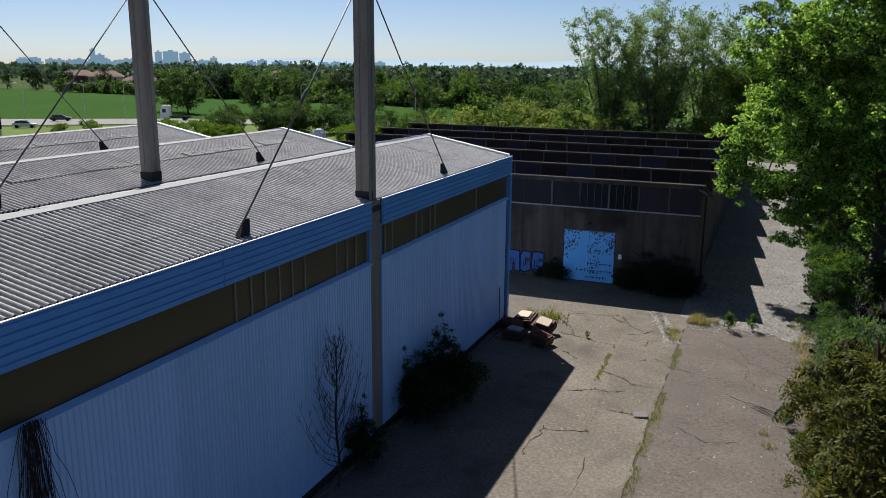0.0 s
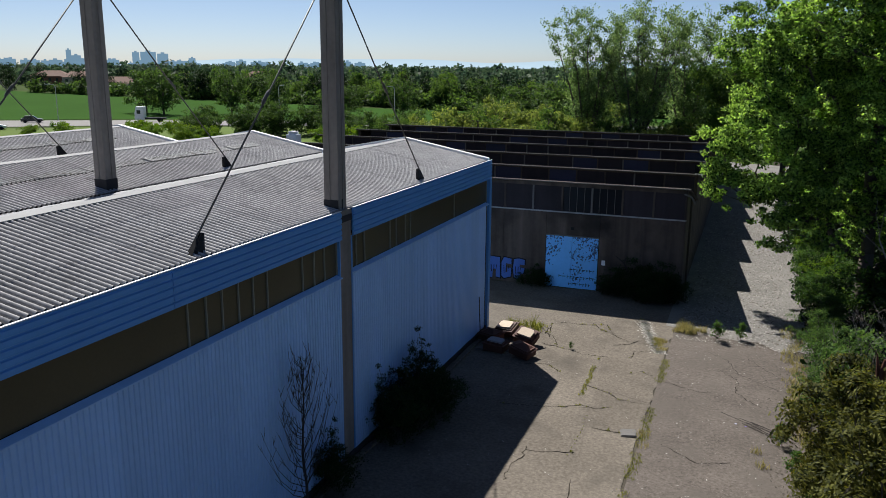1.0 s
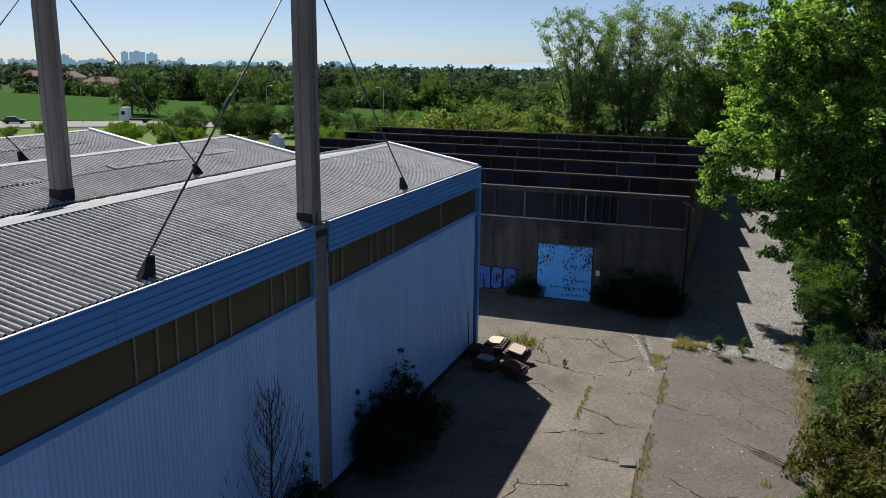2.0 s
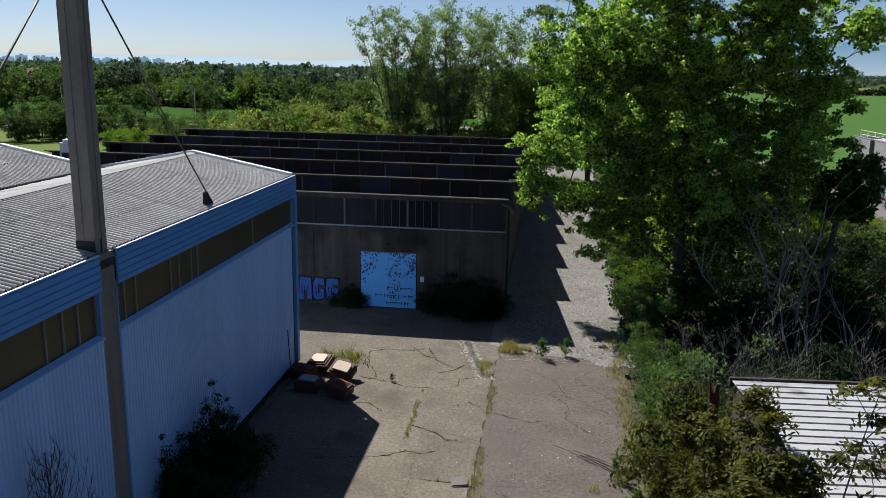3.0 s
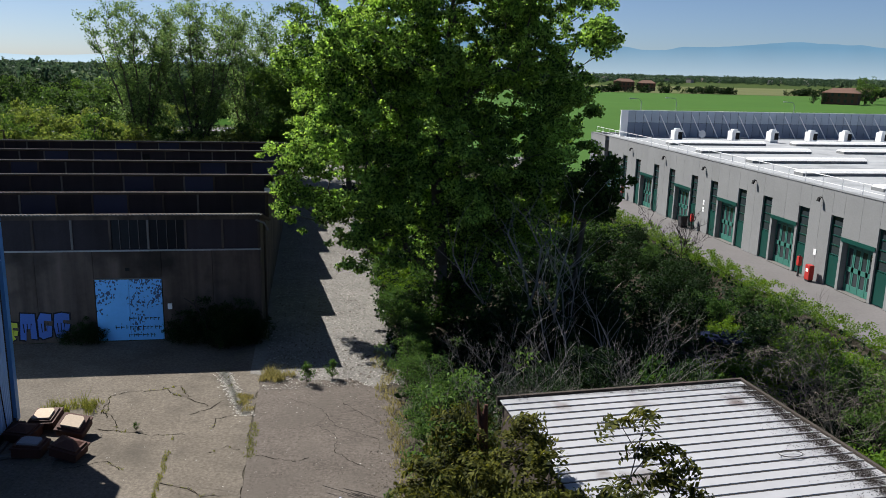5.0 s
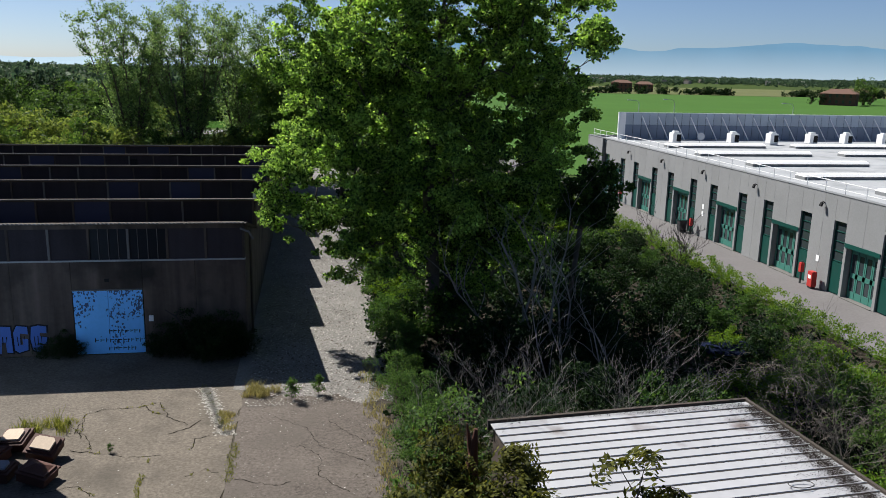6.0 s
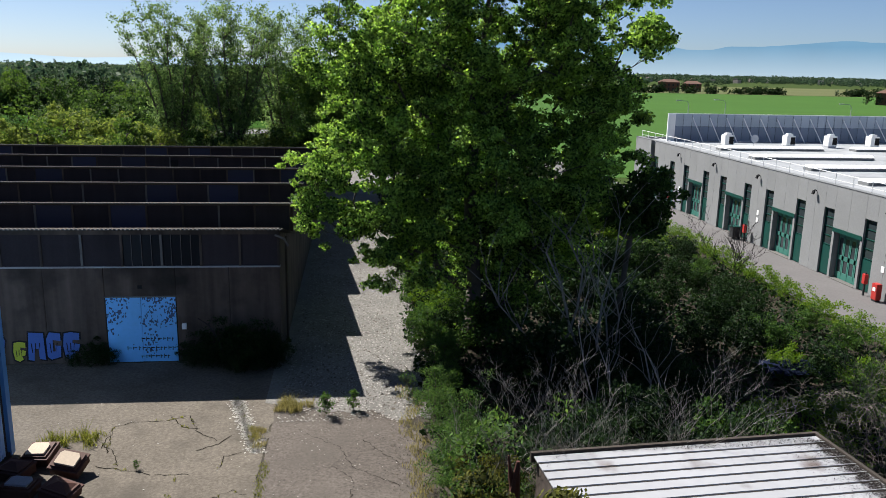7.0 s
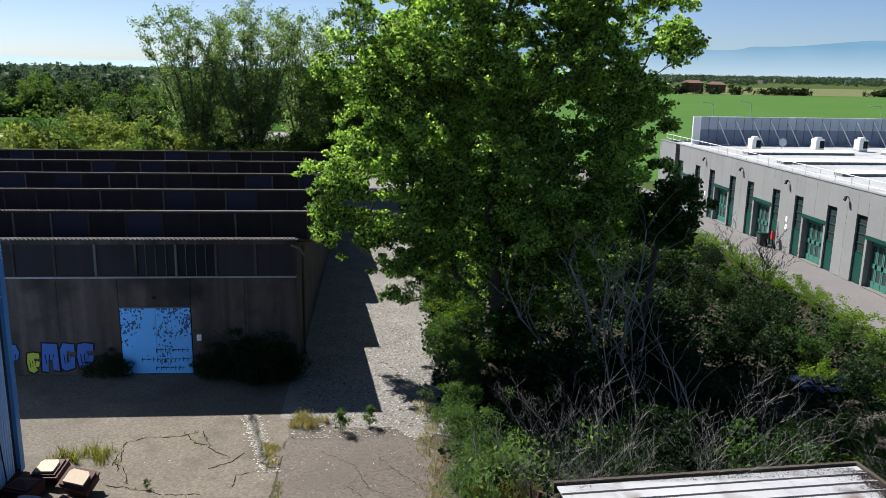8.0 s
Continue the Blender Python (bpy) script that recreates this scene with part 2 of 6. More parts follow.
M_RUST = mat("rusty_edge", (0.0527, 0.0425, 0.0348), rough=0.9, var=0.3)
# Opaque panels: light showing through the screen's upper half is put into this grey.
M_SCREEN = mat("backlit_grey_screen", (0.357, 0.408, 0.476), rough=0.4, var=0.08, bump=0.02, rnd=0.08)
M_SILL = mat("pale_concrete_sill", (0.30, 0.30, 0.30), rough=0.9, var=0.25, streak=0.2, bump=0.2)
# Shade of the skylights' near sides put into this grey; the coping shares it.
M_CURB = mat("grey_skylight_curb", (0.17, 0.1742, 0.1785), rough=0.7, var=0.12, bump=0.05)
# Lower half painted darker for the reflection and view behind it.
M_SCREENLOW = mat("darker_grey_screen", (0.17, 0.2125, 0.289), rough=0.4, var=0.08, bump=0.02, rnd=0.08)
M_WHITE = mat("white_paint", (0.78, 0.78, 0.78), rough=0.5, var=0.06, bump=0.03)
M_RED = mat("red_paint", (0.42, 0.035, 0.03), rough=0.4, var=0.08, bump=0.02)
M_BROWNBOX = mat("brown_wood", (0.08, 0.033, 0.024), rough=0.7, var=0.25, bump=0.2)
M_PALEBOARD = mat("pale_board", (0.527, 0.425, 0.323), rough=0.8, var=0.15, bump=0.1)
M_BARK = mat("bark", (0.085, 0.0723, 0.0595), rough=1.0, var=0.3, fine=10, bump=0.8)
M_DRYWOOD = mat("dry_grey_twigs", (0.221, 0.204, 0.187), rough=1.0, var=0.25, bump=0.2)
M_CANE = mat("dull_brown_canes", (0.17, 0.1487, 0.1275), rough=1.0, var=0.25, bump=0.2)
M_DARKTWIG = mat("dark_bare_twigs", (0.0382, 0.034, 0.0323), rough=1.0, var=0.2, bump=0.1)
# Plain black; also put in as the darkness of holes and recesses.
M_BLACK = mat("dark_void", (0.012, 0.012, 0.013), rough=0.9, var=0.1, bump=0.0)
M_BRICK = mat("red_brick_wall", (0.136, 0.0638, 0.0467), rough=0.9, var=0.15)
M_ROOFTILE = mat("terracotta_roof", (0.1275, 0.0723, 0.0527), rough=0.9, var=0.15)
M_PLASTER = mat("pale_plaster", (0.425, 0.374, 0.306), rough=0.9, var=0.1)
# Near-black to bright: the crown's sun and shade contrast heightened in leaf colour.
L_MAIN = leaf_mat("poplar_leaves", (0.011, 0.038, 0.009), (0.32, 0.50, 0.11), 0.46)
L_MID = leaf_mat("mixed_tree_leaves", (0.0306, 0.068, 0.017), (0.0935, 0.1573, 0.0323), 0.42)
L_PALE = leaf_mat("pale_poplar_leaves", (0.0425, 0.085, 0.0306), (0.187, 0.272, 0.0935), 0.44)
L_OLIVE = leaf_mat("olive_tree_leaves", (0.0638, 0.102, 0.0255), (0.17, 0.2125, 0.051), 0.48)
# Greens lowered towards black: growth in shade carries that shade in its leaf colour.
L_DARK = leaf_mat("shade_dark_leaves", (0.0051, 0.0127, 0.0051), (0.0221, 0.0467, 0.0127), 0.25)
L_SHRUB = leaf_mat("shrub_leaves", (0.0238, 0.0595, 0.0153), (0.068, 0.1232, 0.0255), 0.4)
L_FRESH = leaf_mat("fresh_shrub_leaves", (0.0298, 0.068, 0.0187), (0.102, 0.17, 0.0425), 0.42)
L_AIL = leaf_mat("bronze_green_leaves", (0.010, 0.016, 0.004), (0.11, 0.113, 0.021), 0.4)
L_WOOD = leaf_mat("wood_edge_leaves", (0.0153, 0.0357, 0.011), (0.0723, 0.1275, 0.0298), 0.35)
L_HEDGE = leaf_mat("hedge_leaves", (0.051, 0.1105, 0.017), (0.119, 0.1955, 0.0255), 0.4)
# Greyed, lighter greens: distance haze put into the leaf colour.
L_FAR = leaf_mat("hazed_far_leaves", (0.0255, 0.0467, 0.0306), (0.0638, 0.0978, 0.051), 0.35)
L_GRASS = leaf_mat("dry_grass", (0.14, 0.135, 0.05), (0.30, 0.27, 0.11), 0.4)
# Haze painted as a glowing colour for hills and skyline.
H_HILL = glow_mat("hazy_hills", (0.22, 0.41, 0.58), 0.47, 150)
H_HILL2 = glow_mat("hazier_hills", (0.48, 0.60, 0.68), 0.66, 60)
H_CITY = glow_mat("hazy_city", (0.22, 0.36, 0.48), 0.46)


# ---- building blocks ----
class Shape:
    """Gathers boxes, prisms and tubes into one mesh."""

    def __init__(self):
        self.v, self.f, self.smooth = [], [], False

    def box(self, x0, x1, y0, y1, z0, z1):
        n = len(self.v)
        self.v += [(x, y, z) for z in (z0, z1) for x, y in ((x0, y0), (x1, y0), (x1, y1), (x0, y1))]
        self.f += [tuple(n + i for i in q) for q in ((3, 2, 1, 0), (4, 5, 6, 7), (0, 1, 5, 4), (1, 2, 6, 5), (2, 3, 7, 6), (3, 0, 4, 7))]
        return self

    def obox(self, m, sx, sy, sz):
        """A box of that size, its base centre at the pose m."""
        n = len(self.v)
        self.v += [tuple(m @ Vector((x * sx / 2, y * sy / 2, z * sz))) for z in (0, 1) for x, y in ((-1, -1), (1, -1), (1, 1), (-1, 1))]
        self.f += [tuple(n + i for i in q) for q in ((3, 2, 1, 0), (4, 5, 6, 7), (0, 1, 5, 4), (1, 2, 6, 5), (2, 3, 7, 6), (3, 0, 4, 7))]
        return self

    def prism(self, poly, a, b, axis="y"):
        """A polygon drawn out from a to b along an axis. poly: pairs in the two other axes, in order."""
        n, k = len(self.v), len(poly)
        for c in (a, b):
            for p, q in poly:
                self.v.append({"x": (c, p, q), "y": (p, c, q), "z": (p, q, c)}[axis])
        self.f.append(tuple(range(n, n + k))[::-1])
        self.f.append(tuple(range(n + k, n + 2 * k)))
        for i in range(k):
            j = (i + 1) % k
            self.f.append((n + i, n + j, n + k + j, n + k + i))
        return self

    def tube(self, pts, radii, sides=6):
        n = len(self.v)
        pts = [Vector(p) for p in pts]
        if isinstance(radii, (int, float)):
            radii = [radii] * len(pts)
        for i, p in enumerate(pts):
            d = (pts[min(i + 1, len(pts) - 1)] - pts[max(i - 1, 0)]).normalized()
            u = d.cross(Vector((0.13, 0.97, 0.21)) if abs(d.z) > 0.8 else Vector((0, 0, 1))).normalized()
            w = d.cross(u)
            for k in range(sides):
                a = 2 * math.pi * k / sides
                self.v.append(tuple(p + radii[i] * (math.cos(a) * u + math.sin(a) * w)))
        for i in range(len(pts) - 1):
            for k in range(sides):
                j = (k + 1) % sides
                self.f.append((n + i * sides + k, n + i * sides + j, n + (i + 1) * sides + j, n + (i + 1) * sides + k))
        self.f.append(tuple(range(n, n + sides))[::-1])
        e = n + (len(pts) - 1) * sides
        self.f.append(tuple(range(e, e + sides)))
        return self

    def grid(self, rows):
        """A sheet from rows of points."""
        n, k = len(self.v), len(rows[0])
        for r in rows:
            self.v += [tuple(p) for p in r]
        for i in range(len(rows) - 1):
            for j in range(k - 1):
                a = n + i * k + j
                self.f.append((a, a + 1, a + k + 1, a + k))
        return self

    def mesh(self, name, material, smooth=False, bevel=0.0, weld=False):
        me = bpy.data.meshes.new(name)
        me.from_pydata(self.v, [], self.f)
        bm = bmesh.new()
        bm.from_mesh(me)
        if weld:
            bmesh.ops.remove_doubles(bm, verts=bm.verts, dist=0.0005)
        if weld or not smooth:
            bmesh.ops.recalc_face_normals(bm, faces=bm.faces)
        if bevel:
            bmesh.ops.bevel(bm, geom=bm.edges[:], offset=bevel, segments=2, affect="EDGES", clamp_overlap=True)
        bm.to_mesh(me)
        bm.free()
        if smooth:
            me.polygons.foreach_set("use_smooth", [not weld or abs(f.normal.z) > 0.3 for f in me.polygons])
        me.materials.append(material)
        return me


def thing(name, at, label, category, group="", kind=""):
    ob = new(name)
    ob.location = at
    ob.empty_display_size = 0.3
    return tagged(ob, label, category, group, kind)


def part(name, shape, material, parent=None, label="", smooth=False, bevel=0.0, here=False):
    """Links a shape (or a ready mesh) as one object under a thing or a part. Shapes are drawn in the world's metres, or, with here, about the parent."""
    me = shape if isinstance(shape, bpy.types.Mesh) else shape.mesh(name, material, smooth, bevel)
    ob = new(name, me)
    if parent is not None:
        ob.parent = parent
        if not here and parent.parent is None and parent.data is None:
            ob.location = -parent.location
    return tagged(ob, label)


def piece(name, me, parent, at, turn=(0, 0, 0)):
    """One of many alike pieces: an object of its own on a shared mesh, at a place in the world."""
    ob = new(name, me)
    ob.parent = parent
    base = parent.location if parent.parent is None and parent.data is None else Vector((0, 0, 0))
    ob.location = Vector(at) - base
    ob.rotation_euler = turn
    return ob


def structure(name, shape, material, label, category, smooth=False):
    ob = new(name, shape.mesh(name, material, smooth))
    return tagged(ob, label, category, "", "structure")


def quads_mesh(name, corners, material):
    """A mesh of loose quads from an array (n, 4, 3)."""
    n = len(corners)
    me = bpy.data.meshes.new(name)
    me.vertices.add(4 * n)
    me.vertices.foreach_set("co", corners.astype(np.float32).ravel())
    me.loops.add(4 * n)
    me.loops.foreach_set("vertex_index", np.arange(4 * n, dtype=np.int32))
    me.polygons.add(n)
    me.polygons.foreach_set("loop_start", np.arange(0, 4 * n, 4, dtype=np.int32))
    me.polygons.foreach_set("loop_total", np.full(n, 4, dtype=np.int32))
    me.update(calc_edges=True)
    me.materials.append(material)
    return me


def leaves(rng, centres, spread, per, length, width, droop=0.25, up=0.5, flat=0.8):
    """Folded leaf quads scattered round cluster centres: an array (n, 4, 3)."""
    c = np.repeat(np.asarray(centres, float), per, axis=0)
    n = len(c)
    s = np.repeat(np.broadcast_to(np.asarray(spread, float), (len(centres),)), per)[:, None]
    d = rng.normal(size=(n, 3))
    d *= (rng.random((n, 1)) ** 0.45) / np.linalg.norm(d, axis=1, keepdims=True)
    d[:, 2] *= flat
    p = c + d * s
    a = rng.normal(size=(n, 3))
    a[:, 2] -= droop
    a /= np.linalg.norm(a, axis=1, keepdims=True)
    w = rng.normal(size=(n, 3))
    w[:, 2] += up
    b = np.cross(a, w)
    b /= np.linalg.norm(b, axis=1, keepdims=True) + 1e-9
    nn = np.cross(b, a)
    k = (0.6 + 0.8 * rng.random((n, 1)))
    L, W = length * k, width * k
    return np.stack([p - a * L / 2, p + b * W / 2 + nn * W * 0.18, p + a * L / 2, p - b * W / 2 + nn * W * 0.18], axis=1)


def limbs(rng, trunk, ends, r0, bend=0.25):
    """A skeleton that reaches every end from the trunk's points: tubes, thicker where more hangs on them."""
    nodes = [Vector(p) for p in trunk]
    up = [-1] + list(range(len(nodes) - 1))
    load = [0.0] * len(nodes)
    base = Vector(trunk[0])
    for e in sorted((Vector(p) for p in ends), key=lambda p: (p - base).length * 0.3 + math.hypot(p.x - base.x, p.y - base.y)):
        best, bi = 1e9, 0
        for i, q in enumerate(nodes):
            g = e - q
            dd = g.length + 0.9 * max(0.0, q.z - e.z + 0.3) + (0.6 if i == 0 else 0)
            if dd < best:
                best, bi = dd, i
        q = nodes[bi]
        mid = q.lerp(e, 0.5) + Vector(rng.normal(size=3)) * best * 0.08 + Vector((0, 0, -bend * best * 0.25))
        nodes += [mid, e]
        up += [bi, len(nodes) - 2]
        load += [0.0, 1.0]
    for i in range(len(nodes) - 1, 0, -1):
        load[up[i]] += load[i]
    top = max(load[0], 1)
    rad = [max(0.012, r0 * math.sqrt(l / top)) for l in load]
    s = Shape()
    for i in range(1, len(nodes)):
        j = up[i]
        s.tube([nodes[j], nodes[i]], [min(rad[j], rad[i] * 1.35), rad[i] if load[i] > 1 else rad[i] * 0.5], 5 if rad[i] > 0.05 else 3)
    return s


def vase_tree(name, at, height, spread, stems, material, label, seed):
    """A tree of several stems that fan out and rise together, with leafy twigs all along them."""
    rng = np.random.default_rng(seed)
    t = thing(name, at, label, "tree")
    wood, tips = Shape(), []
    for k in range(stems):
        a = 6.28 * k / stems + rng.normal() * 0.3
        h, r = height * rng.uniform(0.78, 1.0), spread * rng.uniform(0.35, 1.0)
        pts = []
        for i in range(11):
            f = i / 10
            w = r * f ** 1.25
            pts.append(Vector((math.cos(a) * w + rng.normal() * 0.12 * f, math.sin(a) * w + rng.normal() * 0.12 * f, h * f - 0.1)))
        wood.tube(pts, [0.20 * (1 - 0.93 * i / 10) for i in range(11)], 5)
        for i in range(2, 11):
            for _ in range(4):
                b, L = rng.uniform(0, 6.28), rng.uniform(1.4, 3.8) * (1.25 - 0.65 * i / 10)
                e = pts[i] + Vector((math.cos(b) * L * 0.7, math.sin(b) * L * 0.7, L * rng.uniform(0.4, 0.95)))
                m = pts[i].lerp(e, 0.55) + Vector((0, 0, -0.15))
                wood.tube([pts[i], m, e], [0.035, 0.022, 0.008], 3)
                tips += [e, m, m.lerp(e, 0.55), pts[i].lerp(m, 0.6)] if i > 3 else [e, m.lerp(e, 0.5)]
    part("trunk", wood, M_BARK, t, here=True, smooth=True)
    sp = 0.35 + 0.5 * rng.random(len(tips))
    part("crown", quads_mesh("crown", leaves(rng, [tuple(p) for p in tips], sp, 17, 0.23, 0.14, up=0.9), material), material, t, here=True)
    return t


def bough_points(rng, n, boughs, centre, radii, shell, lump, seed, size):
    """Cluster centres gathered into boughs, with dark gaps between them."""
    heads = crown_points(rng, boughs, centre, radii, shell, 5, lump, seed)
    pick = rng.integers(0, boughs, n)
    d = rng.normal(size=(n, 3))
    d *= (rng.random((n, 1)) ** 0.5) / np.linalg.norm(d, axis=1, keepdims=True)
    grow = size * (0.65 + 0.7 * rng.random(boughs))[pick][:, None]
    return heads[pick] + d * grow * np.array([1.0, 1.0, 0.6])


def crown_points(rng, n, centre, radii, shell=0.5, lumps=5, lump=0.25, seed=0):
    """Cluster centres in a lumpy ellipsoid, denser to the outside, with an uneven outline."""
    out = []
    while len(out) < n:
        d = rng.normal(size=3)
        d /= np.linalg.norm(d)
        bulge = 1 + lump * (noise.noise(Vector(d * lumps * 0.5) + Vector((seed * 7.3, 0, 0))) * 1.6)
        r = (shell + (1 - shell) * rng.random()) if rng.random() < 0.75 else rng.random() ** 0.5
        p = np.asarray(centre) + d * r * bulge * np.asarray(radii)
        out.append(p)
    return np.array(out)


def tree(name, at, height, radii, clusters, per, leaf, spread, material, label, seed, r0=0.25, centre_z=None, trunk_bend=(0, 0), bark=None, shell=0.5, lump=0.3, group="", cat="tree", forks=1, flat=0.8, up=0.5, boughs=0, size=1.8, slim=0.62):
    """A tree: tapered trunk and limbs as one part, a crown of many small leaves as the other. Drawn about its foot."""
    rng = np.random.default_rng(seed)
    t = thing(name, at, label, cat, group)
    cz = centre_z if centre_z is not None else height - radii[2]
    mid = (trunk_bend[0], trunk_bend[1], cz)
    if boughs:
        pts = np.concatenate([bough_points(rng, clusters, boughs, mid, radii, shell, lump, seed, size), crown_points(rng, clusters // 2, mid, [0.94 * v for v in radii], 0.3, 5, lump, seed)])
    else:
        pts = crown_points(rng, clusters, mid, radii, shell, 5, lump, seed)
    pts[:, 2] = np.maximum(pts[:, 2], 0.15 * height * rng.random(len(pts)) + 0.2)
    trunk = [(0, 0, -0.1)]
    for i in range(1, 8):
        f = i / 7
        trunk.append((trunk_bend[0] * f + rng.normal() * 0.03 * height * f * 0.4, trunk_bend[1] * f + rng.normal() * 0.03 * height * f * 0.4, f * (cz + 0.35 * radii[2])))
    part("trunk", limbs(rng, trunk, pts[::2] if len(pts) > 80 else pts, r0), bark or M_BARK, t, "", smooth=True, here=True)
    sp = spread * (0.7 + 0.6 * rng.random(len(pts)))
    part("crown", quads_mesh("crown", leaves(rng, pts, sp, per, leaf, leaf * slim, up=up, flat=flat), material), material, t, here=True)
    return t


# ---- ground ----
def sheet(name, poly, z, material, label, category):
    s = Shape()
    s.prism(poly, z - 0.02, z, "z")
    return structure(name, s, material, label, category)


R = random.Random(4)
sheet("ground", [(-4500, -4500), (4500, -4500), (4500, 4500), (-4500, 4500)], -0.12, M_GROUND, "rough green grassland reaching to the horizon", "ground")
sheet("field_1", [(-520, 20), (-172, 128), (-128, 156), (-60, 182), (20, 200), (30, 225), (-100, 222), (-290, 268), (-520, 330)], -0.06, M_BACKLIT_CROP, "flat bright green crop field beyond the road", "field")
sheet("field_2", [(10, 112), (20, 560), (262, 548), (900, 500), (900, 100)], -0.06, M_FIELD, "wide bright green crop field behind the grey hall", "field")
sheet("field_3", [(-100, 566), (20, 566), (262, 554), (900, 506), (1400, 800), (-100, 900)], -0.07, M_FIELD2, "dry pale field past the hedgerow", "field")
sheet("road", [(-320, -10), (-176, 122), (-130, 150), (-60, 176), (20, 193), (22, 183), (-56, 166), (-120, 138), (-152, 112), (-300, -30)], -0.03, M_ROAD, "pale asphalt country road between field and bushes", "road")
sheet("verge", [(-150, 108), (-118, 134), (-60, 160), (-30, 150), (-60, 110), (-120, 70)], -0.05, mat("verge_grass", (0.085, 0.125, 0.025), spec=0.04, var=0.2, fine=1.5, wide=0.1), "sunlit mown grass verge beside the road", "grass")
sheet("yard_bed", [(-13, -25), (4.2, -25), (4.2, 47), (-13, 47)], -0.02, M_JOINT, "dry dirt bed under the yard slabs", "soil")
sheet("asphalt_strip", [(-2.92, -25)] + [(2.5 + 0.25 * math.sin(i * 1.7) + R.uniform(-0.2, 0.2), -25 + i * 0.8) for i in range(84)] + [(-2.92, 42.2)], 0.0, M_ASPH, "worn brownish asphalt strip along the concrete slabs", "pavement")
lane = Shape()
front = [41.5 + 0.9 * noise.noise(Vector((k * 0.45, 2.0, 0))) - 0.13 * k + R.uniform(-0.12, 0.12) for k in range(16)]
lane.grid([[(-3.4 + (6.6 + 0.022 * (y - 40) + 0.3 * noise.noise(Vector((y * 0.5, 0, 5)))) * k / 15, front[k] + (y - 40), 0.012) for k in range(16)] for y in [40 + 0.8 * j for j in range(98)]][::-1])
structure("gravel_lane", lane, M_GRAVEL, "pale leaf-littered gravel lane beside the warehouse", "gravel")
sheet("belt_soil", [(2.2, -25), (27.4, -25), (27.4, 130), (3.0, 130), (3.0, 40)], -0.035, M_SOIL, "shaded soil under the wild shrubs", "soil")
sheet("side_road", [(27.6, -40), (33, -40), (33, 130), (27.6, 130)], -0.02, M_PAVE, "clean grey asphalt service road along the hall", "road")

# ---- blue shed with three roof bays ----
XE, YN, YS = -11.67, 37.6, -16.0
BAY, RIDGE, EAVE = 8.84, 9.13, 8.33
shed = thing("factory_shed", (-25, 10, 0), "long blue corrugated metal shed with grey fibre-cement gable roofs", "shed")
RUN = BAY / 2 - 0.25
PITCH = math.atan((RIDGE - EAVE) / (BAY / 2))


def corrugated(waves, pitch, amp, length, material, name, seg=8):
    """A wavy sheet: waves across y, length down x, lapped over the next."""
    s = Shape()
    prof = [(i * pitch / seg, amp * math.cos(2 * math.pi * i / seg)) for i in range(waves * seg + 1)][::-1]
    s.grid([[(x, y, z - dz) for y, z in prof] for x, dz in ((0, 0), (length, 0))])
    return s.mesh(name, material, True)


W24 = 24 * 0.183
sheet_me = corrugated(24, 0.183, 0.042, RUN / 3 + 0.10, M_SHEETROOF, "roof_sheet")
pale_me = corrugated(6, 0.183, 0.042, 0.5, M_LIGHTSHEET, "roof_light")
back_me = Shape().grid([[(x, y, 0.012 * math.sin(y * 9)) for y in [i * 0.22 for i in range(21)]] for x in (0, RUN - 0.85)])
back_me = back_me.grid([[(x, y, -0.02) for y in (0, 4.4)][::-1] for x in (0, RUN - 0.6)]).mesh("roof_flashing", M_FLASH, True, 0.0, True)
NROW = int((YN - YS) / W24)
